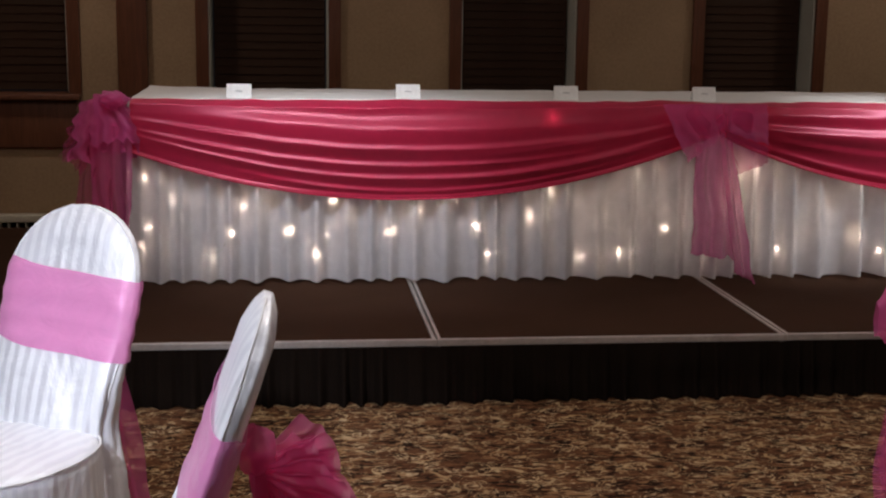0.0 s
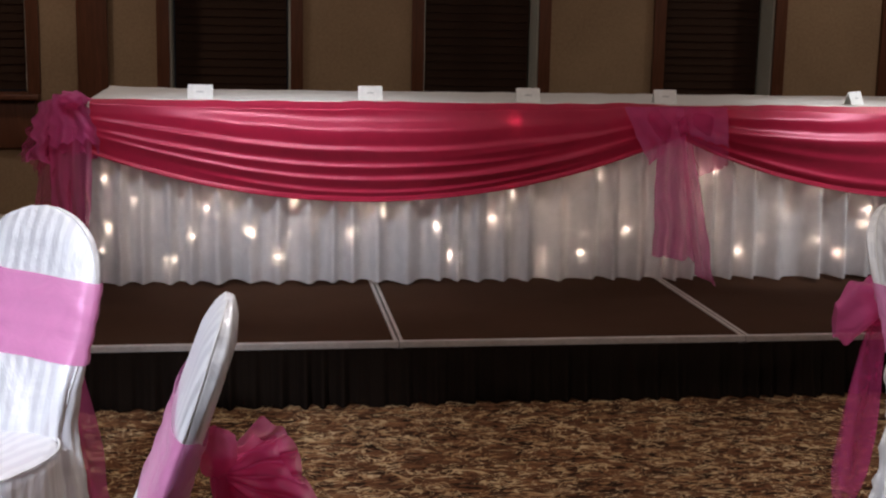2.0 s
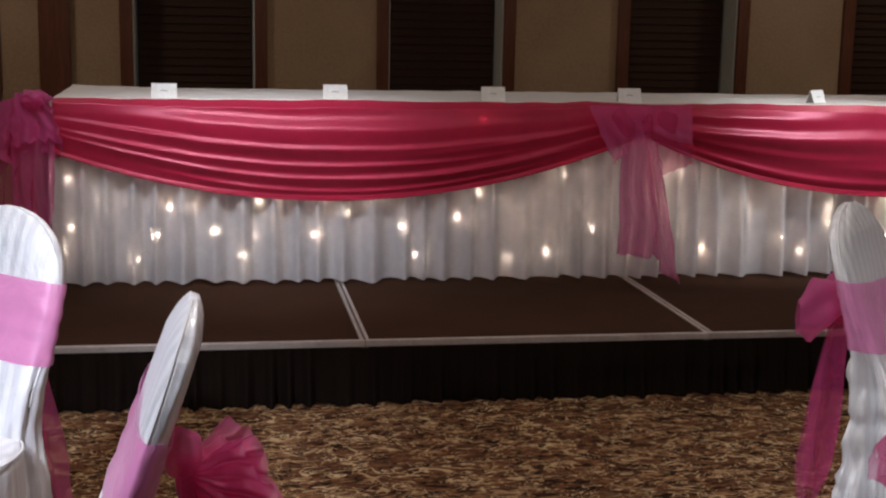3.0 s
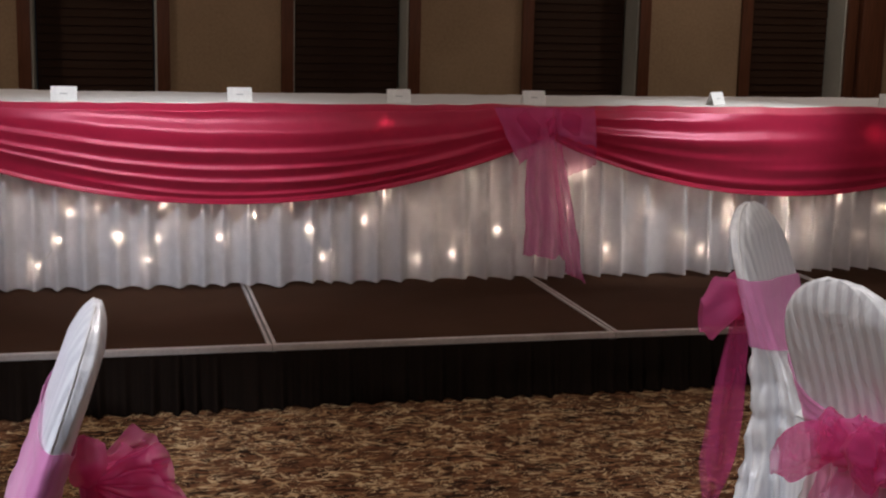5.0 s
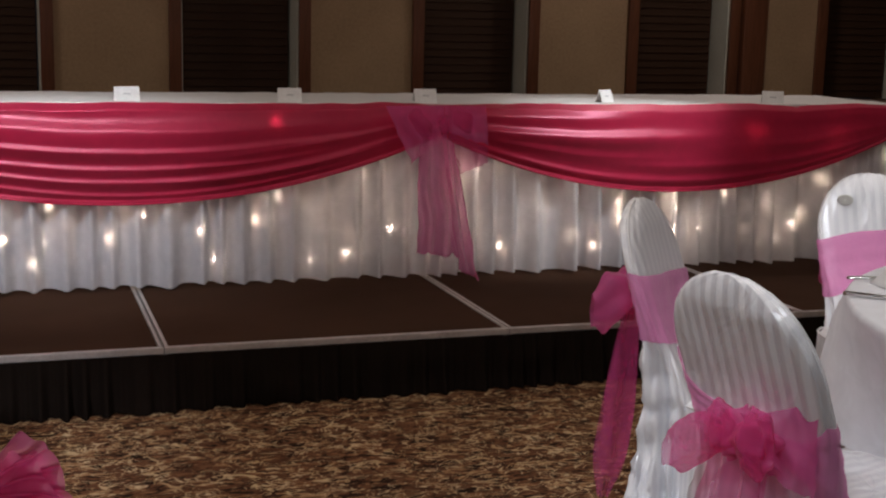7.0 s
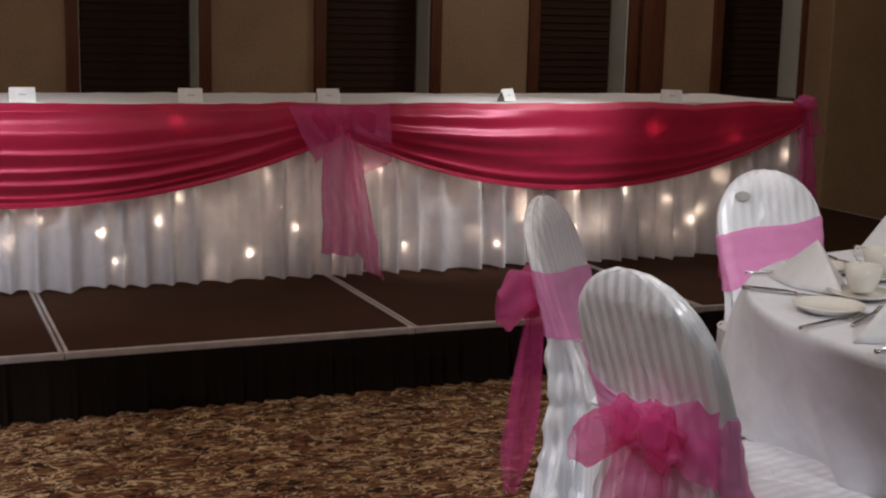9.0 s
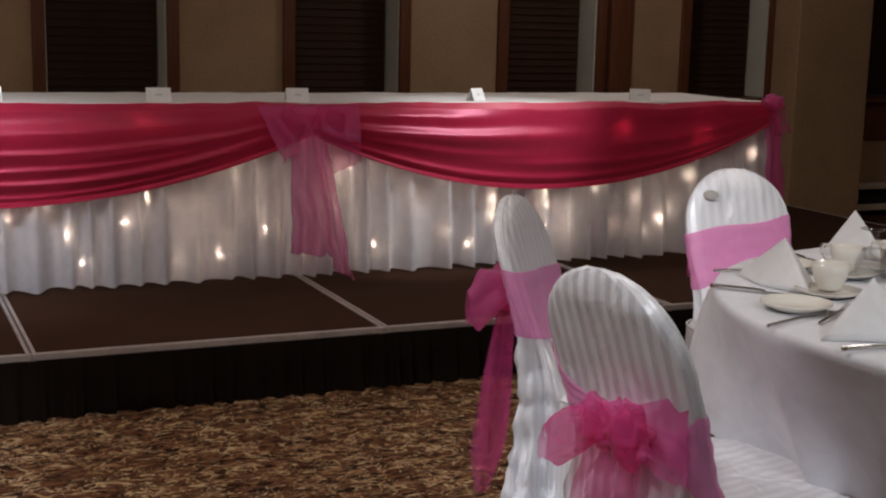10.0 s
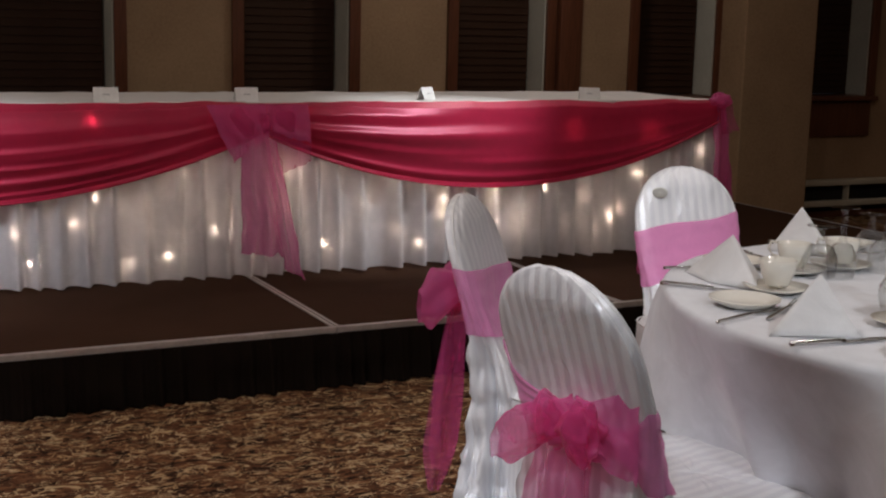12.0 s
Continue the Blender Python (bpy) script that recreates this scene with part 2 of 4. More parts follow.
def grid(nu, nv, fn, loop_u=False, uv=None, bm=None):
    """A sheet of nu by nv cells over fn(u, v), u and v from 0 to 1; uv(u, v) gives cloth coordinates in metres."""
    bm = bm or bmesh.new()
    lay = bm.loops.layers.uv.verify() if uv else None
    cols = nu if loop_u else nu + 1
    vs = [[bm.verts.new(fn(i / nu, j / nv)) for j in range(nv + 1)] for i in range(cols)]
    for i in range(nu):
        for j in range(nv):
            k = (i + 1) % cols
            fc = bm.faces.new((vs[i][j], vs[k][j], vs[k][j + 1], vs[i][j + 1]))
            if uv:
                for lp, (a, c) in zip(fc.loops, ((i, j), (i + 1, j), (i + 1, j + 1), (i, j + 1))):
                    lp[lay].uv = uv(a / nu, c / nv)
    return bm


def thicken(bm, depth):
    bm.normal_update()
    bmesh.ops.solidify(bm, geom=bm.faces[:], thickness=depth)
    return bm


def lathe(profile, n=40, bm=None):
    """A turned body from (radius, height) pairs."""
    bm = bm or bmesh.new()
    rings = [[bm.verts.new((r * math.cos(2 * math.pi * i / n), r * math.sin(2 * math.pi * i / n), z)) for i in range(n)] for r, z in profile]
    for a, b in zip(rings, rings[1:]):
        for i in range(n):
            bm.faces.new((a[i], a[(i + 1) % n], b[(i + 1) % n], b[i]))
    return bm


def rod(points, radius, n=8, bm=None):
    bm = bm or bmesh.new()
    pts = [Vector(p) for p in points]
    rings = []
    for i, p in enumerate(pts):
        d = (pts[min(i + 1, len(pts) - 1)] - pts[max(i - 1, 0)]).normalized()
        a = d.cross(Vector((0.31, 0.2, 0.93))).normalized()
        b = d.cross(a)
        rings.append([bm.verts.new(p + radius * (a * math.cos(2 * math.pi * k / n) + b * math.sin(2 * math.pi * k / n))) for k in range(n)])
    for r, s in zip(rings, rings[1:]):
        for k in range(n):
            bm.faces.new((r[k], r[(k + 1) % n], s[(k + 1) % n], s[k]))
    bm.faces.new(rings[0][::-1])
    bm.faces.new(rings[-1])
    return bm


def wob(x, y=0.0, z=0.0):
    return noise.noise(Vector((x, y, z)))


def smooth_step(a, b, x):
    t = max(0.0, min(1.0, (x - a) / (b - a)))
    return t * t * (3 - 2 * t)


# ---- room ----
WALL_Y, WEST, EAST, SOUTH = 7.1, -4.0, 9.0, -4.0
tagged(link("floor", box(WEST, EAST, SOUTH, WALL_Y + 0.4, -0.1, 0.0), CARPET, smooth=False), "brown carpet with gold and rust leafy flecks", "floor", kind="structure")
tagged(link("ceiling", box(WEST, EAST, SOUTH, WALL_Y + 0.4, CEIL, CEIL + 0.1), CEILING, smooth=False), "plain off-white painted ceiling", "ceiling", kind="structure")
for nm, bx in (("wall_west", (WEST - 0.15, WEST, SOUTH, WALL_Y)), ("wall_east", (EAST, EAST + 0.15, SOUTH, WALL_Y)), ("wall_south", (WEST, EAST, SOUTH - 0.15, SOUTH))):
    tagged(link(nm, box(*bx, 0, CEIL), PLASTER, smooth=False), "plain tan plaster wall", "wall", kind="structure")

# openings of the window wall: left and right edges; sill and head heights
OPENINGS = [(-1.84, -1.185), (-0.456, 0.183), (0.898, 1.536), (2.25, 2.890), (3.590, 4.213), (4.90, 5.525), (6.38, 6.905)]
SILL, HEAD, REVEAL = 0.875, 2.25, 0.26
WALL_T = 0.32
wall = box(WEST, EAST, WALL_Y, WALL_Y + WALL_T, 0, SILL - 0.012)
box(WEST, EAST, WALL_Y, WALL_Y + WALL_T, HEAD, CEIL, bm=wall)
edges = [WEST] + [e for o in OPENINGS for e in o] + [EAST]
for a, b in zip(edges[::2], edges[1::2]):
    box(a, b, WALL_Y, WALL_Y + WALL_T, SILL - 0.012, HEAD, bm=wall)
tagged(link("wall_north", wall, PLASTER, smooth=False), "tan plaster wall with a row of tall windows", "wall", kind="structure")


def window(index, x0, x1):
    w = thing("window_%d" % index, pose((x0 + x1) / 2, WALL_Y, SILL), "tall window with dark closed blind in a red-brown wooden frame", "window", "windows", "structure")
    h, half = HEAD - SILL, (x1 - x0) / 2
    fw = 0.06
    for s in (-1, 1):
        part("window_frame", box(s * (half + 0.031) - 0.033, s * (half + 0.031) + 0.033, -0.03, -0.002, -0.003, h + 0.06, 0.004), WOOD, w)
        part("jamb", box(min(s * half, s * (half - 0.010)), max(s * half, s * (half - 0.010)), 0.001, REVEAL, 0, h), JAMB, w, "light grey painted jamb", False)
    part("window_frame", box(-half - 0.001, half + 0.001, -0.028, -0.002, h, h + 0.06, 0.004), WOOD, w)
    part("window_sill", box(-half - 0.06, half + 0.06, -0.075, REVEAL, -0.035, -0.004, 0.006), WOOD, w)
    part("apron_panel", box(-half - 0.035, half + 0.035, -0.026, -0.003, -0.29, -0.037, 0.006), WOOD, w, "red-brown panel under the sill")
    pane = part("pane", box(-half + 0.015, half - 0.015, REVEAL - 0.012, REVEAL - 0.004, 0, h), DARK, w, "dark night-time glass", False)
    slat = None
    for k in range(int(h / 0.045)):
        z = 0.03 + 0.045 * k
        if slat is None:
            slat = part("slat", box(-half + 0.02, half - 0.02, -0.003, 0.003, -0.024, 0.024), BLIND, w, "", False)
            me = slat.data
        else:
            slat = new("slat", me)
            slat.parent = w
        slat.location = (0, 0.185 + 0.002 * wob(k * 1.3, index), z)
        slat.rotation_euler = (radians(-9), 0, radians(0.25 * wob(k * 0.7, index, 4)))
    return w


for i, (a, b) in enumerate(OPENINGS):
    window(i + 1, a, b)

for px0, px1 in ((-0.925, -0.77), (4.290, 4.447)):
    tagged(link("wooden_pilaster", box(px0, px1, WALL_Y - 0.06, WALL_Y - 0.002, 0.0, CEIL - 0.002, 0.006), WOOD), "tall red-brown wooden pilaster on the wall", "pilaster", "pilasters", "structure")
for bx0, bx1 in ((WEST + 0.002, -0.927), (-0.768, 4.288), (4.449, 5.556), (6.163, EAST - 0.002)):
    tagged(link("baseboard", box(bx0, bx1, WALL_Y - 0.018, WALL_Y - 0.002, 0.002, 0.10, 0.004), WOOD), "low red-brown wooden baseboard", "baseboard", kind="structure")


tagged(link("wall_column", box(5.558, 6.160, WALL_Y - 0.28, WALL_Y - 0.002, 0.002, CEIL - 0.002, 0.012), PLASTER, smooth=False), "broad tan plaster column against the wall", "column", kind="structure")


def heater(x0, x1, raised=0.0, grille=True):
    h = thing("baseboard_heater", pose((x0 + x1) / 2, WALL_Y - 0.02, 0), "cream enamelled baseboard heater with an open grille" if grille else "long cream enamelled baseboard heater below the window", "heater", "heaters")
    half = (x1 - x0) / 2
    top, low = 0.235 + raised, 0.085 + raised
    part("hood", box(-half, half, -0.075, 0, top - 0.04, top, 0.006), HEATER, h)
    # shade inside the heater is put into this plate's near-black colour
    part("back_plate", box(-half, half, -0.012, 0, 0.05, top - 0.041), DARK, h, "plate coloured near-black for the shade inside")
    part("bottom_rail", box(-half, half, -0.07, -0.013, low - 0.04, low, 0.005), HEATER, h)
    n = int((x1 - x0) / (0.045 if grille else 0.4))
    for k in range(n + 1):
        x = -half + 0.004 + (2 * half - 0.008) * k / n
        part("fin" if grille else "bracket", box(x - 0.003, x + 0.003, -0.068, -0.013, low + 0.001, top - 0.041), HEATER, h, "", False)
    for s in (-1, 1):
        part("foot", box(s * (half - 0.03) - 0.015, s * (half - 0.03) + 0.015, -0.06, -0.013, 0, low - 0.041), HEATER, h, "", False)


heater(-2.6, -1.15)
heater(6.2, 7.8, 0.045, False)

# housings made up for the unseen fill lights
for lx, ly, watts in FILL_LAMPS:
    d = thing("fill_downlight", pose(lx, ly, CEIL), "unseen round ceiling downlight with white rim, added as fill light", "ceiling light", "ceiling lights")
    part("rim", lathe([(0.115, -0.001), (0.15, -0.001), (0.15, -0.02), (0.125, -0.028), (0.115, -0.02), (0.115, -0.001)]), CARD, d)
    part("diffuser", lathe([(0.001, -0.012), (0.06, -0.012), (0.113, -0.010)]), LENS_GLOW, d, "glowing warm diffuser of the added downlight")

# housings made up for the added spots
for (lx, ly), aim, watts, tone, cone, soft_r in FILL_SPOTS:
    d = thing("fill_spotlight", pose(lx, ly, CEIL), "unseen small white ceiling spotlight, added to light the tables", "ceiling light", "ceiling spotlights")
    part("base", lathe([(0.001, -0.02), (0.05, -0.02), (0.05, -0.001), (0.001, -0.001)], 24), CARD, d)
    part("bracket", rod([(0, 0, -0.02), (0, 0, -0.12)], 0.01, 10), CARD, d)
    can = part("can", lathe([(0.05, -0.01), (0.055, -0.01), (0.055, 0.11), (0.03, 0.14), (0.001, 0.14)], 24), CARD, d)
    can.matrix_local = look((0, 0, -0.20), Vector(aim) - Vector((lx, ly, CEIL)))

# ---- stage ----
STAGE_F, STAGE_B, STAGE_Z, SEAM0, PANEL = 4.28, 6.72, 0.216, 0.475, 1.235
PANELS = range(-2, 4)
stage = thing("stage", pose(0, 0, 0), "low portable stage of brown panels with metal edges and a black skirt", "stage", "", "structure")
sx0, sx1 = SEAM0 + PANEL * PANELS[0], SEAM0 + PANEL * (PANELS[-1] + 1)
for k in PANELS:
    a = SEAM0 + PANEL * k
    part("deck_panel", box(a + 0.017, a + PANEL - 0.017, STAGE_F + 0.02, STAGE_B, STAGE_Z - 0.07, STAGE_Z, 0.003), DECK, stage, "", False)
    part("front_trim", box(a + 0.001, a + PANEL - 0.001, STAGE_F - 0.002, STAGE_F + 0.019, STAGE_Z - 0.021, STAGE_Z + 0.002, 0.002), ALU, stage, "worn aluminium edge", False)
    for s, q in ((0.004, 0.016), (PANEL - 0.016, PANEL - 0.004)):
        part("side_trim", box(a + s, a + q, STAGE_F + 0.0195, STAGE_B, STAGE_Z - 0.05, STAGE_Z + 0.002, 0.001), ALU, stage, "", False)


def pleats(x, seed, amp, wave):
    """Uneven gathers of hanging cloth."""
    p = x / wave + 1.6 * wob(x * 1.7, seed) + 0.5 * wob(x * 5.1, seed, 3)
    s = math.sin(2 * math.pi * p)
    return amp * (0.50 + 0.85 * abs(wob(x * 2.3, seed, 9))) * (s + 0.22 * math.sin(4 * math.pi * p + 1))


W_ST = sx1 - sx0
part("skirt", grid(1400, 8, lambda u, v: (sx0 + u * W_ST, STAGE_F + 0.004 - 0.018 * v + (pleats(sx0 + u * W_ST, 3, 0.028, 0.088) + pleats(sx0 + u * W_ST, 17, 0.010, 0.041)) * (0.25 + 0.75 * v) + 0.016 * wob(u * 44, v * 2.2, 7) * v - 0.014,
                                         STAGE_Z - 0.021 - v * (STAGE_Z - 0.025) + 0.006 * wob(u * 60, 5) * v)), STAGE_SKIRT, stage, "black pleated cloth skirt")

# ---- head table ----
TAB_Y, TAB_B, TAB_Z, TAB_L, TAB_R, TAB_M = 5.278, 6.04, 0.962, -0.655, 4.14, 1.735
table = thing("head_table", pose(0, 0, 0), "long white-clothed head table with a gathered sheer skirt on the stage", "table")
TL = TAB_R - TAB_L


def top_cloth(u, v):
    x, y = TAB_L + u * TL, TAB_Y + 0.004 + v * (TAB_B - TAB_Y)
    return (x, y, TAB_Z - 0.009 + 0.003 * wob(x * 5, y * 5) + 0.0025 * wob(x * 17, y * 9) + 0.010 * v * v * max(0, 1 - u * 12))


part("tablecloth", thicken(grid(240, 20, top_cloth), -0.012), TOP_CLOTH, table, "white linen top cloth with faint creases")


def skirt_point(x, v, seed=0):
    y = TAB_Y - 0.012 - 0.028 * v + pleats(x, 11, 0.060, 0.104) * (0.35 + 0.65 * v ** 0.8) + 0.012 * v * wob(x * 2.1, 6)
    return (x, y, TAB_Z - 0.006 - v * (TAB_Z - STAGE_Z - 0.022) + 0.010 * v ** 6 * wob(x * 6, 8))


part("skirt", grid(760, 26, lambda u, v: skirt_point(TAB_L + u * TL, v)), SHEER, table, "gathered sheer white skirt glowing from the lights behind it")
for xs in (TAB_L + 0.006, TAB_R - 0.006):
    sgn = -1 if xs < 0 else 1
    part("side_skirt", grid(90, 16, lambda u, v: (xs + sgn * (0.012 + 0.02 * v + pleats(u * 0.76, 21 + sgn, 0.018, 0.12) * (0.3 + 0.7 * v)), TAB_Y + u * 0.76,
                                                  TAB_Z - 0.006 - v * (TAB_Z - STAGE_Z - 0.02))), SHEER, table)
part("back_lining", grid(60, 8, lambda u, v: (TAB_L + 0.01 + u * (TL - 0.02), TAB_Y + 0.10 + 0.006 * wob(u * 30, 2), TAB_Z - 0.02 - v * (TAB_Z - STAGE_Z - 0.03))), LINEN, table, "white cloth lining behind the skirt")
for k in range(4):
    for yy in (TAB_Y + 0.16, TAB_B - 0.10):
        xx = (TAB_L + 0.18, TAB_M - 0.2, TAB_M + 0.2, TAB_R - 0.18)[k]
        part("leg", rod([(xx, yy, STAGE_Z), (xx, yy, TAB_Z - 0.02)], 0.014, 10), STEEL, table)

# fairy lights: places along the skirt and heights, strung behind the cloth
# b: close behind the cloth, m: a little back, f: deep, s: in front, under the satin
LIGHTS = [
    (-0.601, 0.649, "b"), (-0.481, 0.562, "m"), (-0.584, 0.452, "b"), (-0.626, 0.360, "m"), (-0.340, 0.328, "m"), (-0.199, 0.533, "b"),
    (-0.259, 0.427, "m"), (-0.025, 0.440, "b"), (0.126, 0.413, "b"), (0.084, 0.341, "m"), (-0.113, 0.542, "f"), (0.156, 0.557, "b"),
    (0.376, 0.428, "m"), (0.505, 0.514, "b"), (0.645, 0.568, "m"), (0.733, 0.457, "b"), (0.797, 0.330, "b"), (1.054, 0.585, "b"),
    (0.969, 0.486, "b"), (1.353, 0.338, "b"), (1.551, 0.438, "b"), (1.202, 0.308, "f"), (1.420, 0.655, "m"), (1.036, 0.896, "s"),
]
LIGHTS += [
    (1.866, 0.513, "m"), (2.044, 0.344, "b"), (2.394, 0.395, "b"), (2.486, 0.335, "m"), (2.234, 0.506, "f"), (2.607, 0.530, "b"),
    (2.876, 0.561, "b"), (2.894, 0.492, "b"), (2.874, 0.400, "b"), (3.028, 0.391, "b"), (3.160, 0.550, "b"), (3.436, 0.336, "b"),
    (3.502, 0.411, "b"), (3.577, 0.444, "m"), (3.667, 0.613, "m"), (4.059, 0.710, "b"), (2.609, 0.462, "m"), (2.393, 0.618, "m"),
    (3.038, 0.441, "f"), (1.859, 0.680, "m"), (1.923, 0.679, "m"), (3.261, 0.849, "s"), (3.702, 0.813, "s"), (3.390, 0.511, "f"),
]
strings = thing("string_lights", pose(0, TAB_Y, STAGE_Z), "string of small warm fairy lights behind the sheer skirt", "string lights")
rng = random.Random(5)
BULB_SHAPE = [(0.0005, 0.008), (0.0022, 0.006), (0.0029, 0.002), (0.0027, -0.003), (0.0018, -0.007), (0.0005, -0.008)]
bulb_meshes = {}


def bulb(x, z, behind, filler=False):
    """A clear point of light, or a larger soft one added for glow."""
    if filler not in bulb_meshes:
        size = 4.2 if filler else 1.0
        o = part("bulb", lathe([(r * size, h * (1.6 if filler else 1.0)) for r, h in BULB_SHAPE], 10), BULB_SOFT if filler else BULB, strings, "large dim warm bulb added to fill out the glow" if filler else "glowing warm bulb")
        bulb_meshes[filler] = o.data
    else:
        o = new("bulb", bulb_meshes[filler])
        o.parent = strings
    v = (TAB_Z - z) / (TAB_Z - STAGE_Z - 0.022)
    o.location = (x, skirt_point(x, v)[1] - TAB_Y + behind if behind > 0 else (-0.062 if x < TAB_M else -0.046), z - STAGE_Z)
    o.rotation_euler = (rng.uniform(-1, 1), rng.uniform(-1, 1), 0)
    return Vector(o.location)


spots = []
DEEP = {"b": 0.017, "m": 0.028, "f": 0.05, "s": -0.014}
for x, z, c in LIGHTS:
    spots.append(bulb(x, z, DEEP[c]))
# unseen soft bulbs added deep behind the cloth to brighten it
for k in range(34):
    spots.append(bulb(TAB_L + 0.08 + (TL - 0.16) * (k + rng.random() * 0.8) / 34, rng.uniform(0.30, 0.90), rng.uniform(0.065, 0.08), True))
# more of these added where the skirt round the bow was too dim
for k in range(14):
    spots.append(bulb(1.12 + 1.15 * (k + rng.random() * 0.8) / 14, rng.uniform(0.28, 0.80), rng.uniform(0.065, 0.08), True))
spots.sort(key=lambda p: p.x)
wire = bmesh.new()
for a, b in zip(spots, spots[1:]):
    m_ = (a + b) / 2 + Vector((0, 0.015, -0.02))
    rod([a + Vector((0, 0.004, 0.009)), m_, b + Vector((0, 0.004, 0.009))], 0.0012, 5, wire)
part("wire", wire, WIRE, strings, "thin white wire")


def swag(x0, x1, d0, d1, sag, ridges, seed, label):
    """A satin swag of the depths d0 and d1 at its ends; ridges: heights (share of the depth) at start, middle and end, depth, width, and the stretch where the fold shows."""
    w = x1 - x0
    ob = thing("swag", pose(0, 0, 0), label, "fabric swag", "table swags")

    def depth(u):
        return d0 * (1 - u) + d1 * u + sag * (1 - abs(2 * u - 1) ** 2.05)

    def fn(u, v):
        x = x0 + u * w
        fold = 0.0
        for va, vm, vb, amp, wid, ua, ub in ridges:
            c = va + (vm - va) * math.sin(math.pi * u) if u < 0.5 else vb + (vm - vb) * math.sin(math.pi * u)
            c += 0.010 * wob(u * 5, va * 20, seed)
            q = (v - c) / wid
            show = smooth_step(ua - 0.04, ua + 0.16, u) * (1 - smooth_step(ub - 0.22, ub + 0.04, u))
            fold += 0.95 * amp * show * (math.exp(-(q / 0.85) ** 2) if q < 0 else math.exp(-(q / 1.9) ** 1.6))
        belly = 0.026 * math.sin(math.pi * min(1, v * 1.05)) ** 0.7 * (0.5 + 0.5 * math.sin(math.pi * u))
        roll = 0.008 * math.exp(-((v - 0.985) / 0.03) ** 2)
        z = TAB_Z + 0.004 - v * depth(u) - (0.009 * wob(x * 3, seed) + 0.004 * wob(x * 9, seed, 2)) * (1 - v)
        y = TAB_Y - 0.052 - fold - belly - roll + 0.036 * max(0, 1 - v * 14) - 0.010 * v - 0.004 * wob(u * 4, v * 5, seed)
        return (x, y, z)

    part("drape", grid(240, 130, fn), SATIN, ob)
    part("hem", rod([Vector(fn(k / 90, 0.995)) + Vector((0, -0.002, -0.002)) for k in range(91)], 0.004, 6), SATIN, ob, "rolled satin hem")
    return ob


swag(TAB_L + 0.01, TAB_M + 0.02, 0.205, 0.12, 0.232, (
    (0.05, 0.05, 0.05, 0.007, 0.035, 0.05, 0.62), (0.16, 0.30, 0.25, 0.028, 0.12, 0.10, 0.78), (0.36, 0.49, 0.45, 0.015, 0.045, 0.0, 0.85), (0.55, 0.66, 0.60, 0.014, 0.040, 0.0, 0.80),
    (0.66, 0.79, 0.75, 0.012, 0.036, 0.0, 0.90), (0.80, 0.92, 0.85, 0.010, 0.030, 0.16, 0.85), (0.35, 0.58, 0.42, 0.007, 0.05, 0.5, 1.0), (0.5, 0.80, 0.66, 0.009, 0.05, 0.5, 1.0)), 4,
     "deep crimson satin swag in terraced folds along the white table front")
swag(TAB_M - 0.02, TAB_R - 0.02, 0.12, 0.10, 0.278, (
    (0.22, 0.17, 0.2, 0.028, 0.11, 0.0, 0.42), (0.55, 0.38, 0.4, 0.030, 0.10, 0.0, 0.58), (0.7, 0.62, 0.6, 0.008, 0.07, 0.05, 0.5), (0.75, 0.72, 0.8, 0.009, 0.06, 0.35, 1.0), (0.85, 0.88, 0.9, 0.010, 0.05, 0.05, 1.0),
    (0.4, 0.52, 0.55, 0.006, 0.08, 0.5, 1.0)), 9, "deep crimson satin swag with broad soft folds on the table front")


def ribbon(path, width, across, ruffle=0.0, seed=0, nu=10, waves=2.0, narrow=None):
    """A strip of thin cloth along a path; across: the strip's width direction; narrow(v): its width along the way."""
    pts = [Vector(p) for p in path]
    ax = Vector(across).normalized()

    def fn(u, v):
        s = v * (len(pts) - 1)
        i = min(int(s), len(pts) - 2)
        f = s - i
        p0, p1, p2, p3 = pts[max(i - 1, 0)], pts[i], pts[i + 1], pts[min(i + 2, len(pts) - 1)]
        p = 0.5 * ((2 * p1) + (p2 - p0) * f + (2 * p0 - 5 * p1 + 4 * p2 - p3) * f * f + (3 * p1 - p0 - 3 * p2 + p3) * f ** 3)
        d = (p2 - p1).normalized()
        nn = d.cross(ax).normalized()
        wd = width * (narrow(v) if narrow else 1)
        k = u - 0.5
        r = ruffle * (math.sin(2 * math.pi * (waves * u + 0.7 * wob(v * 2, seed, 1))) + 0.8 * wob(u * 3 + seed, v * 4, seed))
        return p + ax * (k * wd) + nn * r + Vector((wob(v * 3, seed, u * 2), wob(v * 3, seed + 5, u * 2), 0)) * ruffle * 0.6

    return grid(nu * 3, 28, fn)


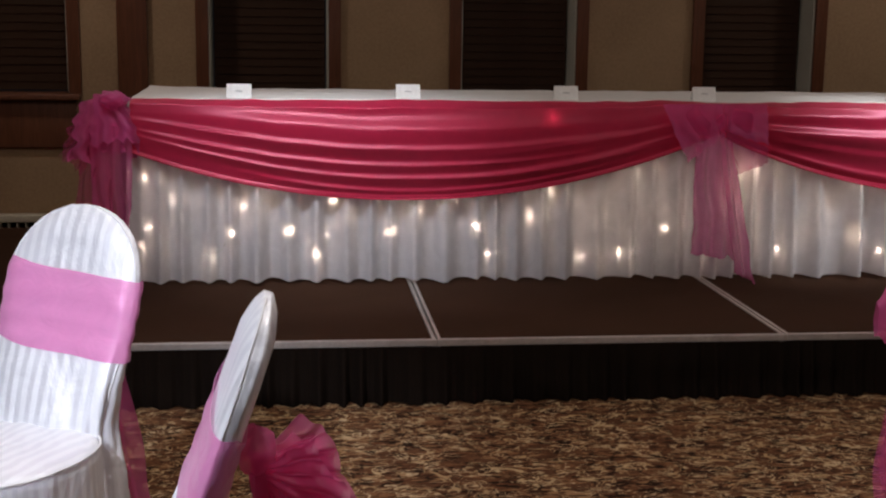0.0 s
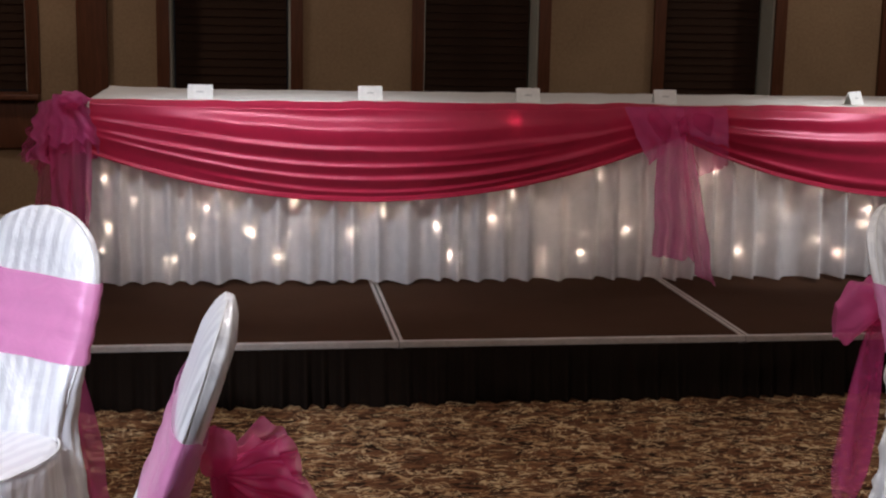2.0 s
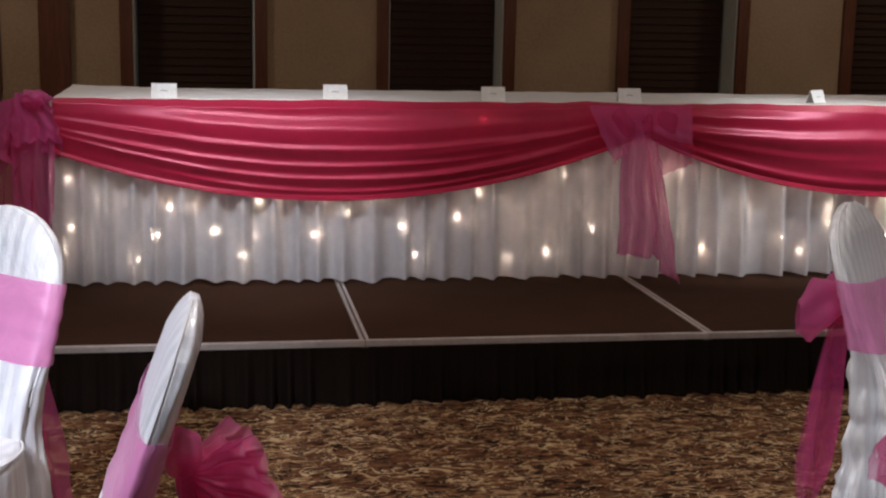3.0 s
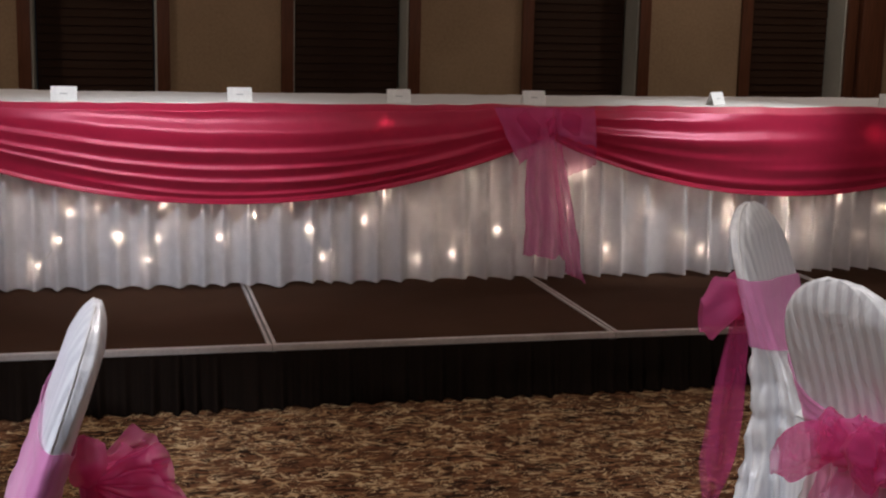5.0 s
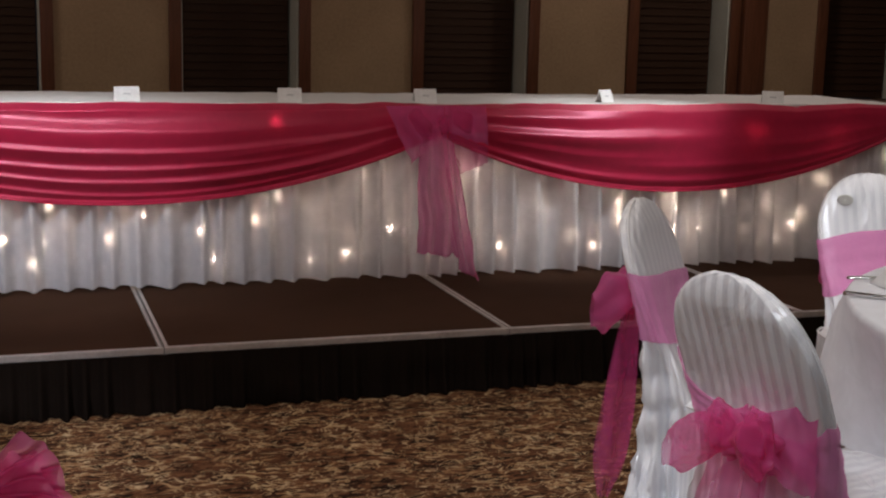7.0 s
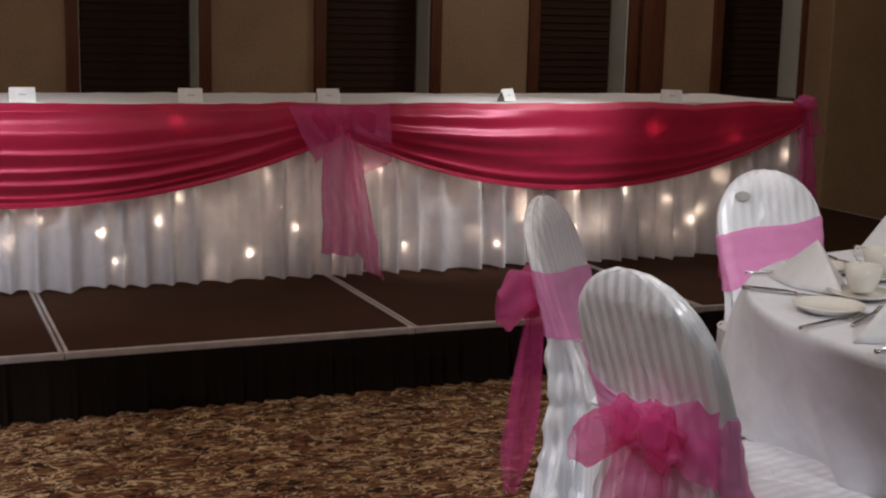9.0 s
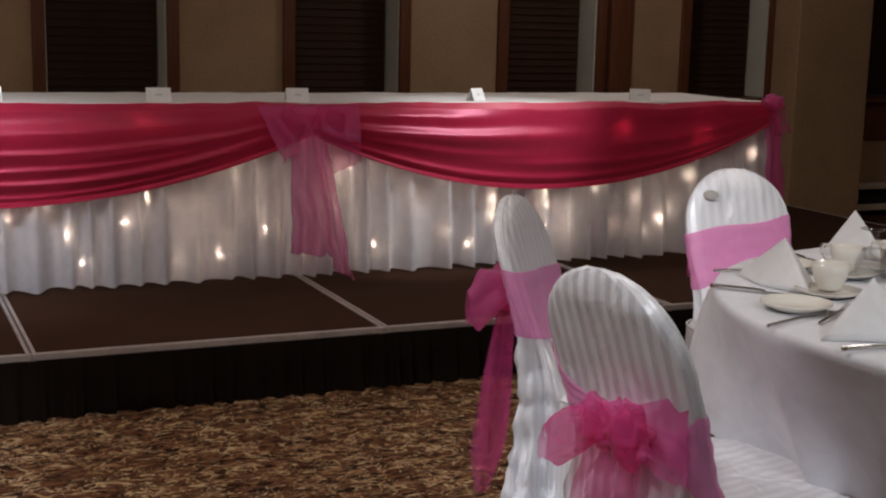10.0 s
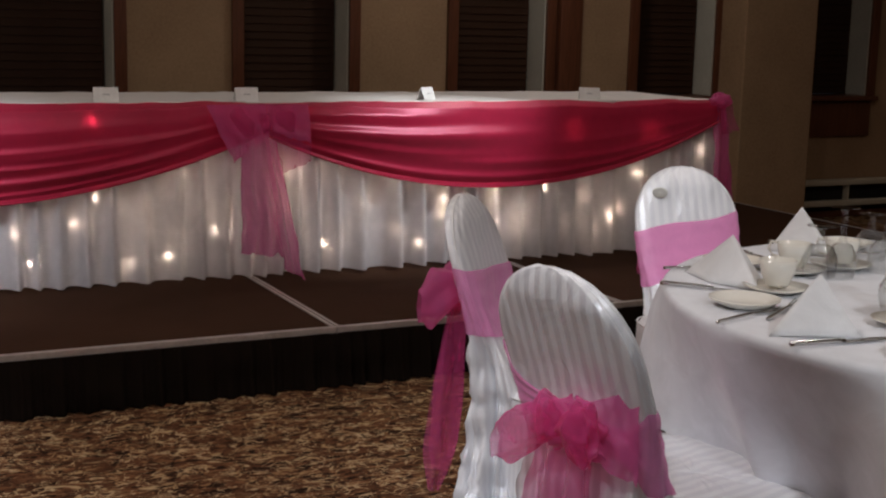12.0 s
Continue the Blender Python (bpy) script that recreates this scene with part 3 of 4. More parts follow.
def sheet(c00, c10, c11, c01, ripple, folds, seed, bulge=0.0, ragged=0.0):
    """Thin cloth between four corners (first edge at the top), rippled across and bulging forward."""
    p00, p10, p11, p01 = (Vector(c) for c in (c00, c10, c11, c01))
    nrm = (p10 - p00 + p11 - p01).cross(p01 - p00 + p11 - p10).normalized()

    def fn(u, v):
        p = (p00 * (1 - u) + p10 * u) * (1 - v) + (p01 * (1 - u) + p11 * u) * v
        r = ripple * (0.35 + 0.65 * v) * (math.sin(2 * math.pi * (folds * u + 0.6 * wob(v * 2, seed))) + 0.7 * wob(u * 4 + seed, v * 4, seed))
        down = (p01 - p00 + p11 - p10).normalized()
        side = (p10 - p00 + p11 - p01).normalized()
        p = p + down * (ragged * v ** 3 * (wob(u * 5, seed) + 0.5 * wob(u * 13, seed, 2))) + side * (0.6 * ragged * wob(v * 5, seed, 6) * (2 * u - 1))
        return p + nrm * (r + bulge * math.sin(math.pi * u) * math.sin(math.pi * (0.15 + 0.7 * v)))

    return grid(max(20, int(folds * 10)), 26, fn)


def puff(centre, rx, ry, rz, seed, crumple=0.25, n=30):
    """A crumpled ball-like gather of organza, open in its folds."""
    c = Vector(centre)

    def fn(u, v):
        a, b = 2 * math.pi * u, math.pi * (0.03 + 0.94 * v)
        d = Vector((math.cos(a) * math.sin(b), math.sin(a) * math.sin(b), math.cos(b)))
        k = 1 + crumple * (1.2 * wob(d.x * 1.7 + seed, d.y * 1.7, d.z * 1.7) + 0.5 * abs(wob(d.x * 3.2 + seed, d.y * 3.2 + 3, d.z * 3.2)) + 0.14 * math.sin(5 * a + 3 * wob(seed, v * 3)))
        return c + Vector((d.x * rx, d.y * ry, d.z * rz)) * k

    return grid(n * 2, n, fn, loop_u=True)


def gather(top, length, w0, w1, seed, depth=0.03, folds=4, lean=(0, 0)):
    """Hanging gathered cloth: narrow and pleated at the top, wider at the bottom; x is across."""
    t = Vector(top)

    def fn(u, v):
        w = w0 + (w1 - w0) * v ** 0.8
        k = u - 0.5
        ph = 2 * math.pi * (folds * u + 0.4 * wob(seed, v * 1.5))
        ragged = 0.05 * length * (wob(u * 4, seed) + 0.3 * math.sin(9 * u + seed)) * v ** 4
        return t + Vector((k * w + lean[0] * v + 0.02 * wob(v * 3, seed, u), depth * (0.4 + 0.6 * v) * math.sin(ph) + lean[1] * v + 0.012 * wob(u * 6, v * 5, seed), -v * length + ragged))

    return grid(folds * 12, 30, fn)


def loop_wing(root, tip, height, seed, fat=0.05):
    """One loop of a bow: pinched at the root, open and full towards the tip."""
    a, b = Vector(root), Vector(tip)
    d = b - a
    side = d.cross(Vector((0, 0, 1))).normalized()

    def fn(u, v):
        ang = 2 * math.pi * u
        open_ = math.sin(min(1, v * 1.15) * math.pi * 0.5) ** 0.9
        h = 0.028 + height * open_ * (1 - 0.55 * smooth_step(0.72, 1.0, v))
        th = 0.012 + fat * math.sin(math.pi * min(1, 0.15 + v * 0.8)) * (1 - 0.75 * v ** 6)
        cr = 1 + 0.10 * math.sin(5 * ang + 4 * wob(seed, v * 2)) + 0.16 * wob(u * 4 + seed, v * 5)
        return a + d * (v + 0.03 * wob(u * 3, seed)) + side * (math.sin(ang) * th * cr) + Vector((0, 0, math.cos(ang) * h * 0.5 * cr - 0.03 * v * v))

    return grid(36, 22, fn, loop_u=True)


def ruffle_fan(root, spread, reach, lo, hi, seed):
    """Sheer cloth that fans out behind a knot in ruffles, from the angle lo to hi over the level."""
    a = Vector(root)

    def fn(u, v):
        t = radians(lo + (hi - lo) * u)
        r = reach * v * (0.72 + 0.85 * (1 - u) ** 1.3 + 0.16 * wob(u * 3.5, seed) + 0.05 * math.sin(17 * u + seed))
        ripple = v * (0.018 * math.sin(2 * math.pi * (6.5 * u + 0.5 * wob(v * 2, seed))) + 0.03 * wob(u * 6, v * 3, seed))
        return a + Vector((spread * v + ripple, -r * math.cos(t), r * math.sin(t)))

    return grid(90, 22, fn)


bow_y = TAB_Y - 0.125
left_bow = thing("corner_bow", pose(TAB_L - 0.02, bow_y + 0.05, TAB_Z), "bunched magenta organza bow tied at the table corner, trailing down", "bow", "organza bows")
part("loop", sheet((-0.155, 0.0, -0.005), (0.0, 0.0, 0.03), (0.065, 0.0, -0.20), (-0.215, 0.0, -0.24), 0.018, 3.5, 2, 0.05, 0.06), ORGANZA_FULL, left_bow)
part("loop", sheet((-0.10, -0.03, 0.028), (0.0, -0.03, 0.025), (0.075, -0.04, -0.15), (-0.12, -0.03, -0.17), 0.016, 2.6, 5, 0.04, 0.03), ORGANZA_FULL, left_bow)
part("loop", sheet((-0.14, 0.03, -0.01), (-0.05, 0.03, 0.02), (-0.10, 0.04, -0.32), (-0.255, 0.03, -0.225), 0.025, 3, 8, 0.02, 0.07), ORGANZA_THIN, left_bow, "loose ruffled end")
part("knot", puff((-0.03, 0.0, 0.005), 0.055, 0.045, 0.030, 8.0, 0.3, 16), ORGANZA, left_bow)
part("tail", sheet((-0.13, 0.01, -0.10), (0.04, 0.0, -0.10), (0.022, 0.0, -0.64), (-0.12, 0.01, -0.60), 0.018, 3, 4, 0.01, 0.03), ORGANZA, left_bow)
part("tail", sheet((-0.16, 0.04, -0.12), (-0.03, 0.03, -0.12), (-0.05, 0.03, -0.52), (-0.19, 0.04, -0.42), 0.020, 3, 9, 0.01, 0.05), ORGANZA_THIN, left_bow)

mid_bow = thing("table_bow", pose(TAB_M, bow_y, TAB_Z), "large magenta organza bow with two trailing ends on the table front", "bow", "organza bows")
part("loop", sheet((-0.258, -0.02, 0.002), (-0.012, -0.03, 0.004), (0.0, -0.03, -0.120), (-0.145, -0.02, -0.240), 0.014, 2.4, 3, 0.03, 0.016), ORGANZA, mid_bow)
part("loop", sheet((-0.235, 0.02, -0.004), (-0.012, 0.0, 0.0), (-0.005, 0.0, -0.10), (-0.165, 0.02, -0.17), 0.010, 1.3, 5, -0.02, 0.012), ORGANZA_THIN, mid_bow)
part("loop", sheet((-0.012, -0.03, 0.004), (0.178, -0.02, 0.003), (0.187, -0.02, -0.165), (0.0, -0.03, -0.10), 0.010, 1.8, 6, 0.03, 0.014), ORGANZA, mid_bow)
part("loop", sheet((-0.01, 0.0, 0.0), (0.155, 0.02, -0.01), (0.160, 0.02, -0.14), (0.0, 0.0, -0.09), 0.008, 1.2, 9, -0.02, 0.012), ORGANZA_THIN, mid_bow)
part("knot", puff((-0.012, -0.030, -0.075), 0.024, 0.016, 0.036, 3.0, 0.4, 14), ORGANZA_THIN, mid_bow)
part("flap", sheet((-0.006, -0.045, -0.098), (0.188, -0.035, -0.172), (0.188, -0.035, -0.236), (0.056, -0.04, -0.286), 0.010, 2.2, 4, 0.02, 0.012), ORGANZA_THIN, mid_bow, "loose folded end")
part("tail", sheet((-0.115, -0.02, -0.17), (0.0, -0.035, -0.10), (0.070, -0.02, -0.640), (-0.114, -0.01, -0.618), 0.016, 2.6, 4, 0.012, 0.02), ORGANZA, mid_bow)
part("tail", sheet((-0.035, -0.05, -0.11), (0.030, -0.05, -0.15), (0.160, -0.04, -0.735), (0.066, -0.04, -0.690), 0.014, 2.0, 7, 0.010, 0.02), ORGANZA, mid_bow)

right_bow = thing("corner_bow", pose(TAB_R, bow_y + 0.06, TAB_Z), "magenta organza sash hanging from the table corner", "bow", "organza bows")
part("knot", puff((-0.02, 0.0, 0.005), 0.055, 0.045, 0.035, 4.0, 0.3, 18), ORGANZA, right_bow)
part("tail", sheet((-0.075, -0.01, 0.035), (0.01, -0.01, 0.03), (0.115, 0.01, -0.62), (-0.005, 0.01, -0.60), 0.014, 2.2, 14, 0.01, 0.02), ORGANZA, right_bow)
part("tail", sheet((-0.03, 0.02, 0.02), (0.035, 0.03, 0.0), (0.135, 0.06, -0.50), (0.02, 0.05, -0.54), 0.016, 2.2, 17, 0.01, 0.03), ORGANZA, right_bow)
part("loop", sheet((-0.07, -0.03, 0.045), (0.01, -0.02, 0.03), (0.092, -0.01, -0.145), (-0.01, -0.02, -0.17), 0.012, 1.6, 11, 0.02, 0.02), ORGANZA_THIN, right_bow)


def place_card(x, y, turn, label):
    c = thing("place_card", pose(x, y, TAB_Z + 0.004, 0, 0, turn), label, "place card", "place cards on the head table")
    w, h, d = 0.050, 0.056, 0.022
    bm = bmesh.new()
    for s in (-1, 1):
        q = [bm.verts.new(p) for p in ((-w, s * d, 0), (w, s * d, 0), (w, 0.0005 * s, h), (-w, 0.0005 * s, h))]
        bm.faces.new(q)
    part("folded_card", thicken(bm, 0.001), CARD, c, "", False)
    bar = box(-0.014, 0.014, -0.0005, 0.0005, -0.002, 0.002)
    o = part("text_bar", bar, INK, c, "short grey line of writing", False)
    o.matrix_local = Matrix.Translation((0, -0.0125, 0.028)) @ pose(0, 0, 0, -21.4)


for x, y, turn in ((-0.225, 5.36, -3), (0.465, 5.40, 2), (1.125, 5.37, -2), (1.715, 5.36, 1), (2.58, 5.39, 34), (3.44, 5.36, -24)):
    place_card(x, y, turn, "white folded place card standing turned on the tablecloth" if abs(turn) > 10 else "white folded place card standing on the tablecloth")


# ---- chairs ----
def chair(at, facing, seed, label, band=(0.58, 0.75), bow="side", top=0.88, lift=0.0, crumple=1.0, pinch=0.05, tilt=0.018, wide=0.0, flutes=1.0, seat_size=(0.215, 0.225, 0.42, 0.44, 0.0)):
    """A banquet chair in a striped satin cover; at: floor point under the seat's middle; facing: degrees of the way that the sitter looks."""
    c = thing("banquet_chair", pose(at[0], at[1], 0, 0, 0, facing - 90), label, "chair", "covered banquet chairs")
    RIM = 0.70

    def half_width(z):
        if z < RIM:
            return 0.152 + wide + 0.022 * smooth_step(0.42, RIM, z) + 0.02 * smooth_step(0.40, 0.1, z)
        k = min(1, (z - RIM) / (top - RIM))
        return (0.174 + wide) * math.sqrt(max(0, 1 - k ** 2.25))

    def back_y(z):
        return -0.185 - 0.18 * smooth_step(0.35, 1.1, z)

    def ring(u, z, grow=0.0):
        a = 2 * math.pi * u
        w = half_width(z) + grow
        th = (0.027 + 0.032 * smooth_step(RIM - 0.05, 0.38, z)) * (1.0 if z < top - 0.06 else math.sqrt(max(0.02, (top - z) / 0.06)) * 0.9 + 0.1) + grow
        cx, cy = math.cos(a), math.sin(a)
        x = w * math.copysign(abs(cx) ** 0.55, cx)
        y = th * math.copysign(abs(cy) ** 0.8, cy)
        drop = smooth_step(0.55, 0.1, z)
        crease = max(0.0, crumple - 1.2) * 0.010 * smooth_step(band[0] + 0.01, band[0] - 0.05, z) * (1 - 2.4 * abs(wob(cx * 1.3 + z * 5.0 + seed, cy * 1.1 - z * 3.0, seed)))
        fold = 0.0035 * wob(z * 38, seed, cx) + 0.016 * wob(math.cos(a) * 2 + seed, math.sin(a) * 2, z * 4) + 0.005 * wob(u * 22, z * 7, seed) + 0.0045 * flutes * math.sin(30 * math.pi * u + 5 * wob(z * 2.5, seed)) * abs(cx) ** 0.3
        loose = drop * (0.020 * math.sin(14 * a + 5 * wob(z, seed)) + 0.02)
        k = 1 + (crease + fold * crumple * (0.35 + drop + 0.5 * smooth_step(band[0] + 0.02, band[0] - 0.06, z)) + loose * 0.6) / max(0.03, math.hypot(x, y))
        return Vector((x * k, back_y(z) + y * k, z))

    def zz(v):
        return 0.012 + (top - 0.012) * (1 - (1 - v) ** 1.35) if v < 1 else top

    part("back_cover", grid(72, 58, lambda u, v: ring(u, zz(v)), loop_u=True,
                            uv=lambda u, v: (ring(u, zz(v)).x + 0.5, zz(v))), STRIPED, c)

    # piped seam that follows the edge of the back
    seam_z = [0.47 + (top - 0.474) * k / 24 for k in range(25)]
    path = [ring(0.045, z, 0.001) for z in seam_z] + [ring(0.455, z, 0.001) for z in seam_z[::-1]]
    part("piping", rod(path, 0.0026, 6), NAPKIN, c, "white piped seam")

    # seat with its skirt: the top swells, the skirt falls in loose folds
    def seat(u, v):
        a = 2 * math.pi * u
        cx, cy = math.cos(a), math.sin(a)
        hw, hd, e, sz, shift = seat_size
        sx, sy = math.copysign(abs(cx) ** e, cx), math.copysign(abs(cy) ** e, cy)
        if v < 0.4:
            k = v / 0.4
            rr = k
            z = sz - 0.018 * k ** 5 + 0.006 * wob(cx * k * 4 + seed, cy * k * 4) - 0.006 * (1 - k)
        else:
            k = (v - 0.4) / 0.6
            rr = 1.0 + 0.015 * k + k ** 0.7 * (0.03 * math.sin(12 * a + 3 * wob(seed, k)) + 0.03 * wob(u * 8, seed, k) + 0.02)
            z = sz - 0.018 - k * (sz - 0.032)
        z += 0.003 * wob(u * 30, v * 8, seed)
        return Vector((shift + hw * sx * rr, 0.02 + hd * sy * rr, z))

    part("seat_cover", grid(84, 34, seat, loop_u=True, uv=lambda u, v: (seat(u, min(v, 0.4)).x + 0.5 if v < 0.4 else u * 1.7, v)), STRIPED, c, "striped satin seat cover hanging to the floor")

    part("piping", rod([seat(k / 60, 0.4) + Vector((0, 0, 0.001)) for k in range(61)], 0.0028, 6), NAPKIN, c, "white piped seat seam")

    # sash round the back
    z0, z1 = band

    def wrap(u, v):
        z = z0 + (z1 - z0) * v
        z += tilt * math.cos(2 * math.pi * u) + 0.004 * wob(u * 8, v * 5, seed) - pinch * (v - 0.5) * smooth_step(0.2, 0.95, -math.sin(2 * math.pi * u))
        return ring(u, z, 0.0055 + 0.0015 * math.sin(v * 22 + 3 * wob(u * 5, seed)))

    sash = part("sash", grid(72, 14, wrap, loop_u=True), PINK, c, "pink organza sash tied round the chair back")
    zm = (z0 + z1) / 2 - 0.015 + lift
    yb = back_y(zm) - 0.055
    if bow != "gather":
        part("knot", puff((0, yb - 0.012, zm), 0.045, 0.03, 0.04, seed, 0.25, 14), ORGANZA, sash, "gathered magenta knot")
    if bow == "gather":
        part("knot", puff((0.045, yb - 0.020, zm + 0.0), 0.052, 0.028, 0.042, seed + 1, 0.6, 24), ORGANZA, sash, "crumpled magenta gather")
        part("loop", loop_wing((0.04, yb - 0.03, zm), (-0.02, yb - 0.06, zm + 0.040), 0.07, seed + 5, 0.022), ORGANZA_THIN, sash)
        part("loop", loop_wing((0.04, yb - 0.03, zm), (0.135, yb - 0.055, zm + 0.030), 0.09, seed + 8, 0.022), ORGANZA_THIN, sash)
        part("loop", loop_wing((0.01, yb - 0.03, zm - 0.005), (-0.165, yb - 0.03, zm - 0.055), 0.085, seed + 2, 0.03), ORGANZA_THIN, sash)
        part("flap", sheet((0.07, yb - 0.03, zm + 0.05), (wide + 0.158, yb + 0.02, zm + 0.095), (wide + 0.168, yb + 0.015, zm - 0.085), (0.09, yb - 0.03, zm - 0.045), 0.006, 1.5, 4, 0.01, 0.01), ORGANZA, sash)
        part("flap", sheet((0.0, yb - 0.035, zm + 0.045), (0.11, yb - 0.04, zm + 0.05), (0.14, yb - 0.035, zm - 0.04), (0.02, yb - 0.04, zm - 0.05), 0.012, 2.2, 6, 0.02, 0.02), ORGANZA, sash)
        part("tail", sheet((-0.03, yb - 0.03, zm - 0.03), (0.11, yb - 0.03, zm - 0.03), (0.13, yb - 0.03, 0.12), (-0.15, yb - 0.04, 0.15), 0.016, 3, 8, 0.01, 0.03), ORGANZA_THIN, sash)
        return c
    elif bow == "tails":
        part("loop", loop_wing((0, yb - 0.01, zm - 0.04), (0.08, yb - 0.05, zm - 0.11), 0.07, seed + 1, 0.03), ORGANZA, sash)
    elif bow == "puff":
        for k, (sx, reach, lo, hi) in enumerate(((-0.06, 0.14, -85, 40), (-0.02, 0.155, -80, 32), (0.03, 0.15, -90, 22), (0.07, 0.13, -75, 36), (0.0, 0.12, -60, 44))):
            part("loop", ruffle_fan((sx * 0.4, yb - 0.01, zm - 0.025), sx, reach, lo, hi, seed + k), ORGANZA, sash, "ruffled sheer bow loop")
    else:
        part("loop", loop_wing((0, yb, zm), (-0.12, yb - 0.09, zm - 0.01), 0.12, seed + 1, 0.03), ORGANZA, sash)
        part("loop", loop_wing((0, yb, zm), (0.11, yb - 0.09, zm - 0.02), 0.12, seed + 2, 0.03), ORGANZA, sash)
    if bow == "side":
        part("tail", ribbon([(0, yb - 0.02, zm - 0.02), (0.01, yb - 0.035, zm * 0.66), (0.0, yb - 0.06, zm * 0.36), (0.02, yb - 0.072, 0.08)], 0.075, (0.4, -1, 0.1), 0.010, seed, waves=1.3,
                            narrow=lambda v: 0.45 + 0.75 * smooth_step(0, 0.5, v) - 0.75 * smooth_step(0.72, 1.0, v)), ORGANZA_THIN, sash)
        part("tail", ribbon([(0.02, yb - 0.015, zm - 0.02), (0.05, yb - 0.02, zm * 0.7), (0.06, yb - 0.03, zm * 0.42), (0.07, yb - 0.04, 0.16)], 0.075, (0.5, -1, 0.0), 0.010, seed + 2, waves=1.2,
                            narrow=lambda v: 0.5 + 0.5 * smooth_step(0, 0.5, v) - 0.5 * smooth_step(0.75, 1.0, v)), ORGANZA_THIN, sash)
        return c
    part("tail", gather((-0.03, yb - 0.01, zm - 0.02), zm - 0.07, 0.06, 0.16, seed + 3, 0.03, 2, (-0.03, -0.06)), ORGANZA, sash)
    part("tail", gather((0.04, yb - 0.015, zm - 0.02), zm - 0.10, 0.06, 0.15, seed + 6, 0.03, 2, (0.05, -0.07)), ORGANZA, sash)
    return c


def seat_from_top(tx, ty, facing, back=0.328):
    """The floor point under the seat when the top of the back stands at tx, ty."""
    return (tx + back * math.cos(radians(facing)), ty + back * math.sin(radians(facing)))


chair(seat_from_top(-0.468, 2.964, 242), 242, 1.3, "white striped satin covered chair with a pink sash, brightly lit", (0.575, 0.745), "tails", flutes=0.0, seat_size=(0.205, 0.21, 0.80, 0.425, 0.0))
chair(seat_from_top(-0.043, 1.989, 182), 182, 4.1, "white satin covered chair with a pink sash and full bow", (0.56, 0.72), "puff", flutes=0.0)
chair(seat_from_top(1.516, 2.951, -47), -47, 7.7, "white satin covered chair with a pink sash beside the round table", (0.535, 0.70), "side", lift=0.045, crumple=2.6, flutes=0.6, seat_size=(0.185, 0.20, 0.7, 0.42, 0.0))
chair(seat_from_top(1.212, 1.990, 11), 11, 2.6, "white striped satin covered chair with a magenta bow behind", (0.495, 0.665), "gather", lift=0.02, crumple=1.9, pinch=0.11, tilt=-0.03, wide=0.014, flutes=0.5, seat_size=(0.25, 0.22, 0.55, 0.445, 0.06))
far_chair = chair(seat_from_top(2.52, 3.368, 258), 258, 9.2, "white striped satin covered chair with pink sash, across the round table", (0.55, 0.715), "side", tilt=-0.032)

patch = part("patch", thicken(grid(16, 4, lambda u, v: (0.024 * v * math.cos(2 * math.pi * u), 0, 0.017 * v * math.sin(2 * math.pi * u)), loop_u=True), 0.002), WIRE, far_chair, "small oval grey patch on the cover")
patch.matrix_local = pose(0.100, -0.256, 0.805, -14, 0, -24)

# ---- round table ----
RT, RT_R, RT_Z = (2.34, 1.84), 0.80, 0.762
round_table = thing("round_table", pose(RT[0], RT[1], 0), "round banquet table under a short white linen cloth", "table")


def drape(u, v):
    a = 2 * math.pi * u
    folds = 1 - 2 * abs(math.sin(5 * a + 0.8 + 1.1 * wob(math.cos(a) * 1.6, math.sin(a) * 1.6, 3))) ** 0.8 + 0.2 * math.sin(23 * a + 1)
    if v < 0.35:
        r, z = RT_R * (v / 0.35) * 0.985, RT_Z
    elif v < 0.42:
        k = (v - 0.35) / 0.07
        r, z = RT_R * (0.985 + 0.015 * math.sin(k * math.pi / 2)), RT_Z - 0.014 * (1 - math.cos(k * math.pi / 2))
    else:
        k = (v - 0.42) / 0.58
        # a chair's seat presses the cloth inwards on one side
        press = 1 - smooth_step(14, 32, abs(math.degrees(a) - 176))
        r, z = RT_R + k ** 0.6 * (0.050 * folds + 0.054) * (1 - 0.55 * press) - 0.19 * press * k, RT_Z - 0.014 - k * (RT_Z - 0.455 + 0.06 * press) + 0.012 * k * wob(math.cos(a) * 3, math.sin(a) * 3)
    r += 0.004 * wob(u * 20, v * 6)
    return (r * math.cos(a), r * math.sin(a), z + 0.0015 * wob(r * math.cos(a) * 9, r * math.sin(a) * 9))


part("tablecloth", grid(216, 50, drape, loop_u=True), LINEN, round_table, "white linen cloth falling in soft folds")
part("tabletop", lathe([(0.001, 0.735), (0.765, 0.735), (0.775, 0.745), (0.765, 0.755), (0.001, 0.755)], 64), WOOD, round_table, "brown wooden board under the cloth")
part("pedestal", lathe([(0.28, 0.0), (0.28, 0.03), (0.05, 0.06), (0.05, 0.70), (0.3, 0.725), (0.3, 0.734)], 24), STEEL, round_table)


def on_table(r, deg, turn=0.0):
    return pose(RT[0] + r * math.cos(radians(deg)), RT[1] + r * math.sin(radians(deg)), RT_Z + 0.002, 0, 0, deg + turn)


